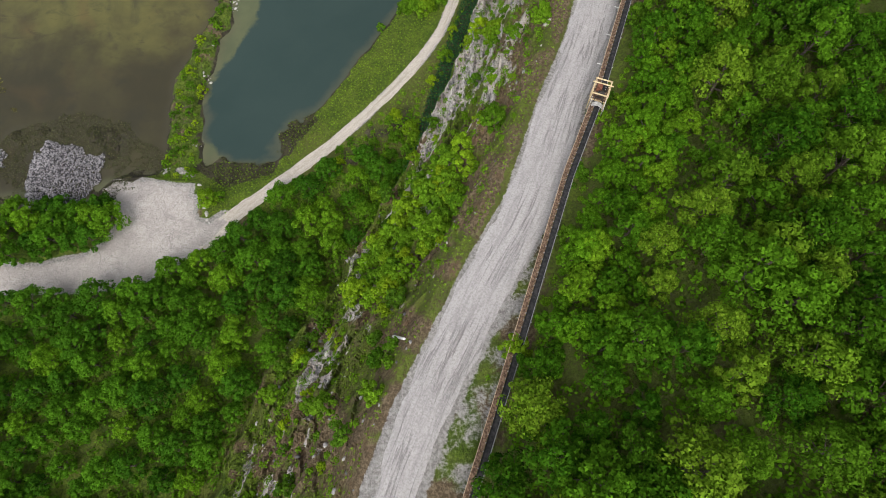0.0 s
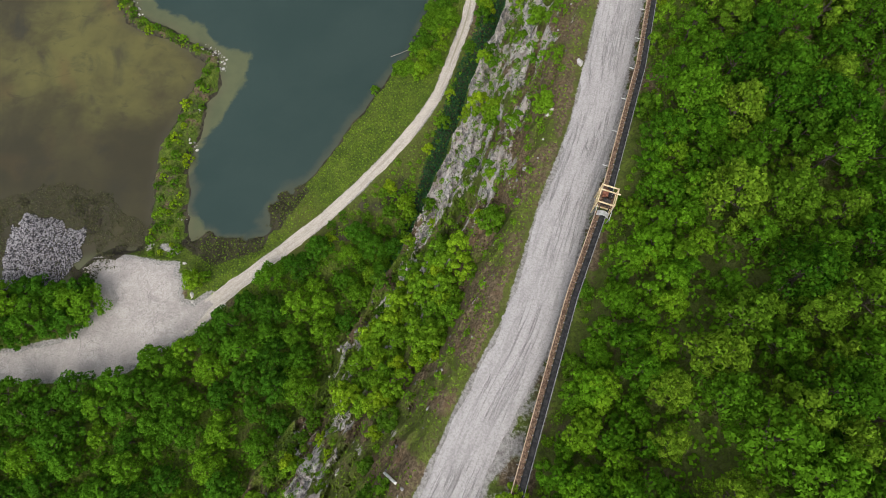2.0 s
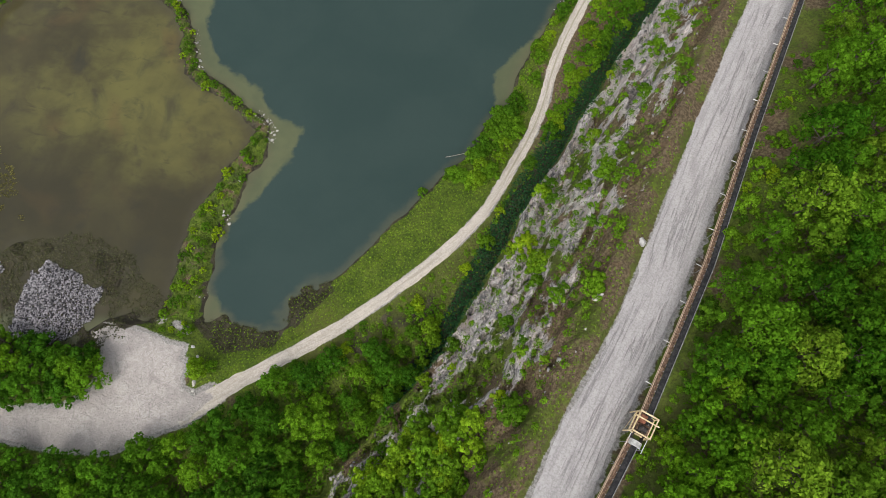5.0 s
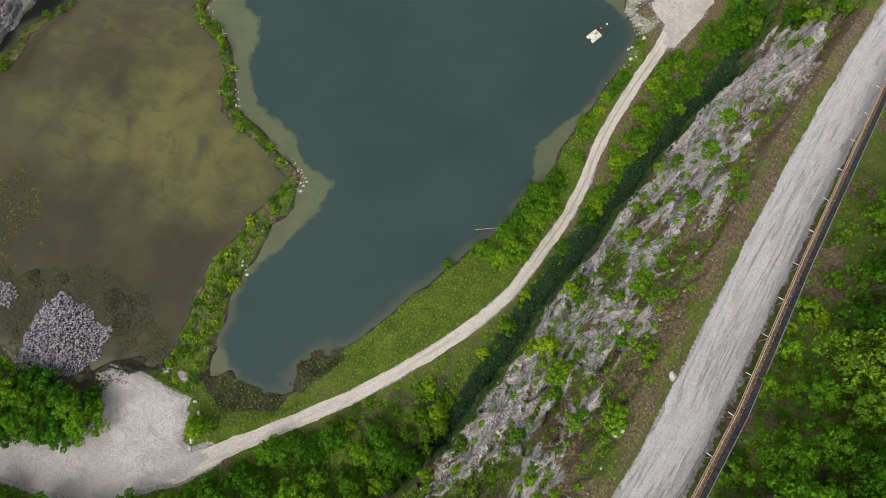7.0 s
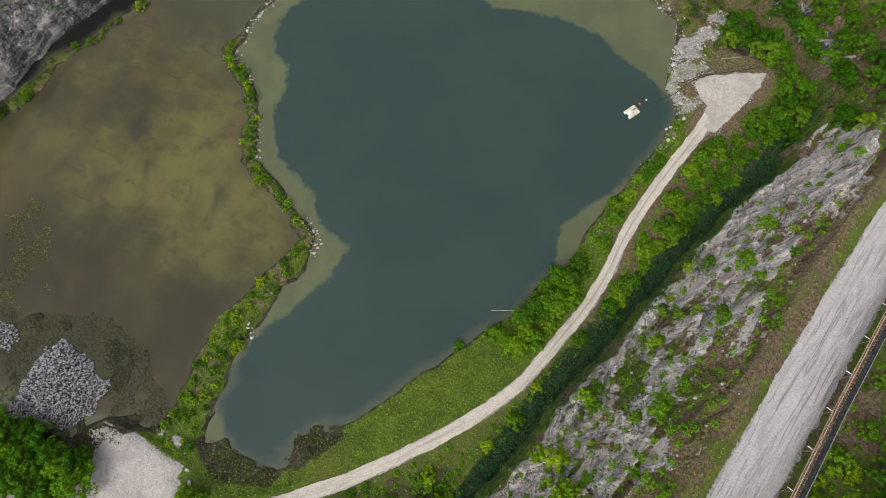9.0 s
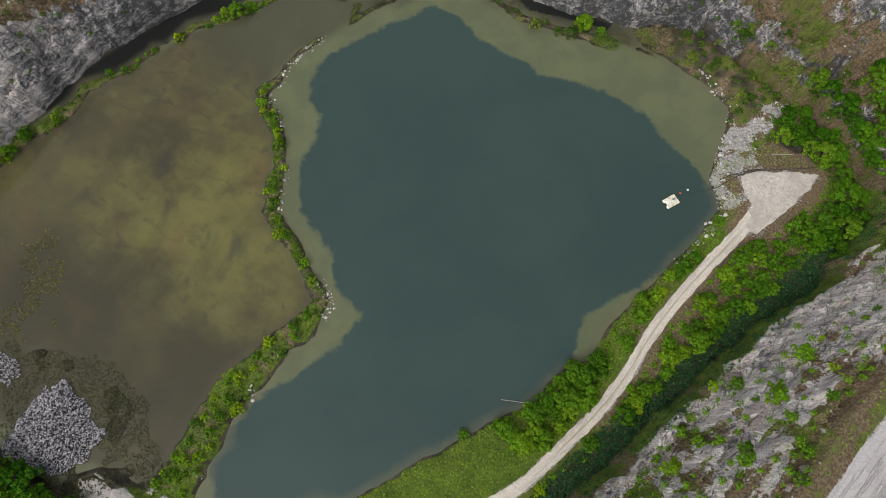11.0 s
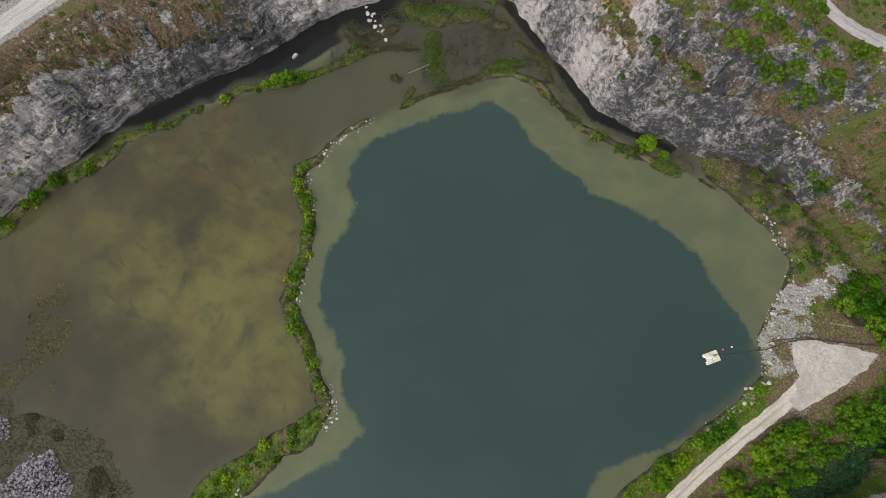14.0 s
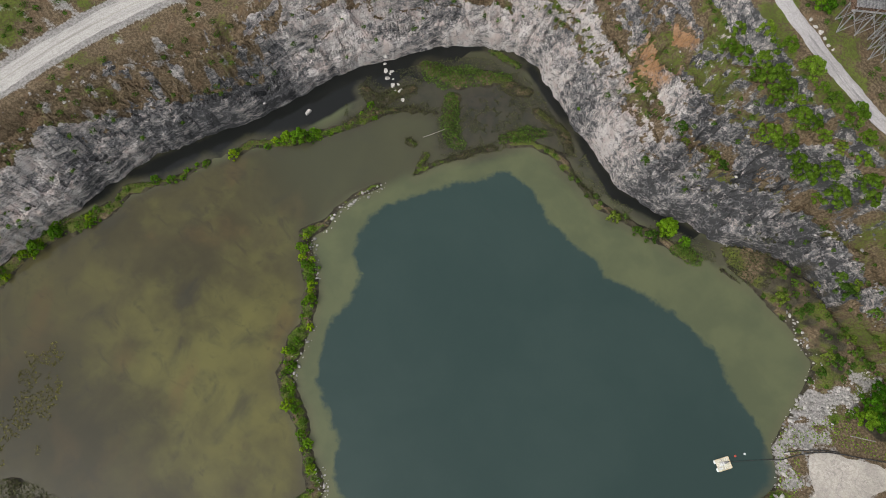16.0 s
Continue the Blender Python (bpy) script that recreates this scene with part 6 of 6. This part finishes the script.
def transfer_tower(x, y, turn):
    """The yellow steel frame where one conveyor drops onto the next."""
    thing = tagged(new("transfer_tower"), "yellow steel conveyor transfer tower with rusty drive and white hood", "transfer tower")
    base = ground(x, y)
    thing.matrix_basis = pose(x, y, base, 0, 0, turn)
    top = 50.6 - base
    w, l = 1.5, 1.7
    for sx in (-1, 1):
        for sy in (-1, 1):
            part("post", one(box, (sx * w - 0.09, sy * l - 0.09, -0.8), (sx * w + 0.09, sy * l + 0.09, top), 0.02), YELLOW, thing)
    for h in (top - 0.09, top - 2.2):
        for sx in (-1, 1):
            part("beam", one(box, (sx * w - 0.10, -l + 0.09, h - 0.1), (sx * w + 0.10, l - 0.09, h + 0.1), 0.02), YELLOW, thing)
        for sy in (-1, 1):
            part("beam", one(box, (-w - 0.12, sy * l - 0.11, h - 0.11), (w + 0.12, sy * l + 0.11, h + 0.11), 0.02), YELLOW, thing)
    for sx in (-1, 1):
        part("brace", one(rod, (sx * w, -l, 0.3), (sx * w, l, top - 2.3), 0.06), YELLOW, thing)
    part("crane_beam", one(box, (-w - 0.5, 0.55, top - 0.02), (w + 0.5, 0.75, top + 0.2), 0.02), YELLOW, thing)
    floor_ = part("platform", one(box, (-w + 0.1, -l + 0.1, top - 2.1), (w - 0.1, l - 0.1, top - 2.02)), RUST, thing, "rusty platform plate")
    bm = bmesh.new()
    box(bm, (-0.9, 0.2, top - 2.0), (0.1, 1.5, top - 0.9), 0.06)
    part("gearbox", bm, RUST_RED, thing, "red-brown gearbox")
    bm = bmesh.new()
    bmesh.ops.create_cone(bm, cap_ends=True, segments=14, radius1=0.38, radius2=0.38, depth=1.2, matrix=Matrix.Translation((0.75, 0.9, top - 1.5)) @ pose(0, 0, 0, 90, 0, 0))
    part("motor", bm, DARK_STEEL, thing, "dark electric motor")
    bm = bmesh.new()
    bmesh.ops.create_cone(bm, cap_ends=True, segments=18, radius1=0.5, radius2=0.5, depth=1.25, matrix=Matrix.Translation((0.2, -0.6, top - 1.3)) @ pose(0, 0, 0, 0, 90, 0))
    part("drum_pulley", bm, DARK_STEEL, thing)
    # chute with an open dark mouth
    bm = bmesh.new()
    for a, b in (((-0.75, -2.6), (0.95, -2.5)), ((-0.75, -1.35), (0.95, -1.25)), ((-0.75, -2.5), (-0.65, -1.35)), ((0.85, -2.5), (0.95, -1.35))):
        box(bm, (a[0], a[1], top - 3.2), (b[0], b[1], top - 1.5))
    part("chute", bm, DARK_STEEL, thing, "dark open chute")
    # hood: a rounded white cover
    bm = bmesh.new()
    arc = [(-1.05 + 2.1 * k / 10, math.sin(math.pi * k / 10) * 0.7) for k in range(11)]
    rows = [[bm.verts.new((px + 0.1, yy, top - 1.6 + pz)) for px, pz in arc] for yy in (-3.7, -2.75)]
    for k in range(10):
        bm.faces.new((rows[0][k], rows[0][k + 1], rows[1][k + 1], rows[1][k]))
    bmesh.ops.solidify(bm, geom=bm.faces[:], thickness=0.05)
    part("hood", bm, WHITE_STEEL, thing, "white sheet-metal hood")
    for sx in (-1, 1):
        part("side_rail", one(rod, (sx * 1.35 + 0.1, -4.2, top - 1.3), (sx * 1.35 + 0.1, -1.9, top - 1.0), 0.05), WHITE_STEEL, thing)
        part("stay", one(rod, (sx * 1.35 + 0.1, -3.6, top - 1.25), (sx * 1.35 + 0.1, -3.6, -0.6), 0.06), GREY_STEEL, thing)
    return thing


transfer_tower(30.2, 66.1, -19)


def pump_raft(x, y, turn):
    thing = tagged(new("pump_raft"), "white pump raft with pontoons and a worn yellow deck, afloat", "raft")
    thing.matrix_basis = pose(x, y, 0, 0, 0, turn)
    for sy in (-0.92, 0.92):
        bm = bmesh.new()
        box(bm, (-1.85, sy - 0.42, -0.35), (1.75, sy + 0.42, 0.30), 0.12)
        part("pontoon", bm, PLASTIC_WHITE, thing)
    bm = bmesh.new()
    for k in range(9):
        box(bm, (-1.55 + k * 0.37, -1.3, 0.31), (-1.20 + k * 0.37, 1.3, 0.37))
    part("deck", bm, DECK, thing, "worn yellowish plank deck")
    for sy in (-1.32, 1.32):
        part("edge_beam", one(box, (-1.55, sy - 0.06, 0.30), (1.8, sy + 0.06, 0.46), 0.02), YELLOW, thing)
    part("edge_beam", one(box, (1.70, -1.26, 0.38), (1.84, 1.26, 0.50), 0.02), YELLOW, thing)
    part("pump_housing", one(box, (-0.75, -0.25, 0.38), (0.25, 0.55, 1.0), 0.08), WHITE_STEEL, thing, "white pump housing")
    bm = bmesh.new()
    bmesh.ops.create_cone(bm, cap_ends=True, segments=14, radius1=0.26, radius2=0.26, depth=0.8, matrix=Matrix.Translation((0.75, 0.2, 0.66)) @ pose(0, 0, 0, 0, 90, 0))
    part("pump_motor", bm, GREY_STEEL, thing)
    part("control_box", one(box, (-1.2, -0.95, 0.38), (-0.7, -0.5, 1.1), 0.03), WHITE_STEEL, thing)
    part("outlet", one(rod, (1.1, 0.2, 0.7), (2.1, 0.2, 0.25), 0.10), DARK_STEEL, thing)
    part("lifting_frame", one(rod, (-0.3, -1.2, 1.15), (-0.3, 1.2, 1.15), 0.05), GREY_STEEL, thing)
    for sy in (-1.2, 1.2):
        part("frame_post", one(rod, (-0.3, sy, 0.36), (-0.3, sy, 1.17), 0.05), GREY_STEEL, thing)
    return thing


pump_raft(1.1, 197.75, 58)


def pipe_line(name, points, radius, material, label, category):
    """A smooth pipe or hose through the points."""
    cu = bpy.data.curves.new(name, "CURVE")
    cu.dimensions, cu.bevel_depth, cu.bevel_resolution = "3D", radius, 2
    sp = cu.splines.new("POLY")
    sp.points.add(len(points) - 1)
    for q, p in zip(sp.points, points):
        q.co = (*p, 1)
    cu.materials.append(material)
    cu.use_fill_caps = True
    return tagged(new(name, cu), label, category)


def on_ground(points, lift):
    return [(x, y, max(ground(x, y), 0.0) + lift) for x, y in points]


pipe_line("floating_hose", [(2.2, 199.4, 0.10), (4.6, 201.9, 0.06), (7.4, 204.8, 0.05), (9.9, 207.2, 0.12)], 0.055, PLASTIC_BLACK, "thin dark hose floating from raft to shore", "hose")
pipe_line("discharge_pipe", on_ground([(8.6, 205.8), (10.4, 207.5), (12.2, 210.6), (14.6, 213.6), (16.8, 215.6), (20, 217.8), (23, 219.6), (27, 222.2), (31.3, 225)], 0.34), 0.13, PLASTIC_BLACK,
          "black plastic discharge pipe across the pad", "pipe")
pipe_line("discharge_pipe", on_ground([(9.8, 209.2), (11.2, 210.9), (14.2, 213.9), (16.6, 215.9), (19, 217.6)], 0.34), 0.11, PLASTIC_BLACK, "second black plastic pipe across the pad", "pipe")
pipe_line("steel_pipe", [(-8.6, 19.6, ground(-8.6, 19.6) + 0.32), (-6.4, 18.3, ground(-6.4, 18.3) + 0.32)], 0.24, WHITE_STEEL, "short white steel pipe lying on the grassy slope", "pipe")
pipe_line("fallen_pole", [(-14.2, 130.2, 0.15), (-11.6, 131.3, 0.16), (-8.3, 132.5, 0.75)], 0.10, WOOD_GREY, "grey fallen trunk lying out over the water", "dead wood")
pipe_line("fallen_pole", [(-108.8, 213.0, 0.2), (-107.2, 216.2, 0.25), (-105.8, 219.2, 0.4)], 0.10, WOOD_GREY, "grey dead trunk lying in the marsh", "dead wood")
pipe_line("log", on_ground([(19, 222.5), (24, 225.4)], 0.25), 0.14, WOOD_GREY, "grey log lying on the reddish soil", "dead wood")


def buoy(x, y, material, label):
    bm = bmesh.new()
    bmesh.ops.create_uvsphere(bm, u_segments=14, v_segments=10, radius=0.28)
    for v in bm.verts:
        v.co.z *= 0.8
    bmesh.ops.create_cone(bm, cap_ends=True, segments=8, radius1=0.07, radius2=0.05, depth=0.24, matrix=Matrix.Translation((0, 0, 0.28)))
    ob = part("buoy", bm, material)
    ob.location = (x, y, 0.03)
    return tagged(ob, label, "buoy")


buoy(2.3, 201.3, PLASTIC_RED, "small red mooring buoy beside the raft")
buoy(3.7, 203.2, PLASTIC_WHITE, "small white mooring buoy beside the raft")


def trestle(x, y, turn, long, wide, tall, roof_material, roof_label, label):
    """A steel trestle that carries a sheeted gallery."""
    thing = tagged(new("steel_trestle"), label, "trestle")
    base = ground(x, y)
    thing.matrix_basis = pose(x, y, base, 0, 0, turn)
    xs = (-long / 2, 0, long / 2)
    for px in xs:
        for py in (-wide / 2, wide / 2):
            part("leg", one(box, (px - 0.12, py * 1.25 - 0.12, -0.8), (px + 0.12, py * 1.25 + 0.12, tall), 0.02), GREY_STEEL, thing)
        part("cross_beam", one(box, (px - 0.1, -wide / 2 - 0.5, tall - 0.3), (px + 0.1, wide / 2 + 0.5, tall), 0.02), GREY_STEEL, thing)
        part("brace", one(rod, (px, -wide * 0.62, 0.2), (px, wide * 0.62, tall - 0.4), 0.07, 6), GREY_STEEL, thing)
        part("brace", one(rod, (px, wide * 0.62, 0.2), (px, -wide * 0.62, tall - 0.4), 0.07, 6), GREY_STEEL, thing)
    for a, b in zip(xs, xs[1:]):
        for py in (-wide * 0.62, wide * 0.62):
            part("brace", one(rod, (a, py, 0.3), (b, py, tall - 0.4), 0.07, 6), GREY_STEEL, thing)
            part("brace", one(rod, (b, py, 0.3), (a, py, tall - 0.4), 0.07, 6), GREY_STEEL, thing)
    for py in (-wide / 2, wide / 2):
        part("girder", one(box, (-long / 2 - 0.8, py - 0.12, tall), (long / 2 + 0.8, py + 0.12, tall + 0.4), 0.02), GREY_STEEL, thing)
    part("gallery_floor", one(box, (-long / 2 - 0.8, -wide / 2 + 0.14, tall + 0.1), (long / 2 + 0.8, wide / 2 - 0.14, tall + 0.25)), RUST, thing)
    # corrugated roof sheet
    bm = bmesh.new()
    n = 28
    rows = []
    for i in range(n + 1):
        px = -long / 2 - 0.6 + (long + 1.2) * i / n
        up = 0.07 * (1 if i % 2 else -1)
        rows.append([bm.verts.new((px, -wide / 2 - 0.2, tall + 1.5 + up)), bm.verts.new((px, 0, tall + 1.9 + up)), bm.verts.new((px, wide / 2 + 0.2, tall + 1.5 + up))])
    for a, b in zip(rows, rows[1:]):
        for k in range(2):
            bm.faces.new((a[k], a[k + 1], b[k + 1], b[k]))
    bmesh.ops.solidify(bm, geom=bm.faces[:], thickness=0.03)
    part("roof", bm, roof_material, thing, roof_label)
    for px in (-long / 2, 0, long / 2):
        for py in (-wide / 2, wide / 2):
            part("roof_post", one(box, (px - 0.06, py - 0.06, tall + 0.4), (px + 0.06, py + 0.06, tall + 1.5)), GREY_STEEL, thing)
    return thing


trestle(-42.0, 284.5, 35, 8.5, 2.8, 7.0, GREY_STEEL, "grey corrugated roof", "grey steel trestle with a corrugated conveyor gallery of the plant")
trestle(-35.5, 283.5, 125, 5.0, 2.6, 6.0, RUST_RED, "rusty red roof sheet", "steel trestle with a rusty red sheeted deck of the plant")
trestle(-30.0, 290.0, 35, 7.0, 3.0, 7.5, RUST_RED, "rusty red roof sheet", "steel trestle with braced legs and rusty sheeting")


def rusty_frame(x, y):
    bm = bmesh.new()
    for a, b in (((-0.8, -0.8), (0.8, -0.66)), ((-0.8, 0.66), (0.8, 0.8)), ((-0.8, -0.66), (-0.66, 0.66)), ((0.66, -0.66), (0.8, 0.66))):
        box(bm, (a[0], a[1], -0.1), (b[0], b[1], 0.5), 0.02)
    ob = part("metal_frame", bm, RUST_RED)
    ob.matrix_basis = pose(x, y, ground(x, y), 0, 0, 25)
    tagged(ob, "square rusty metal frame on bare earth in the glade", "frame")


rusty_frame(58.8, 2.5)
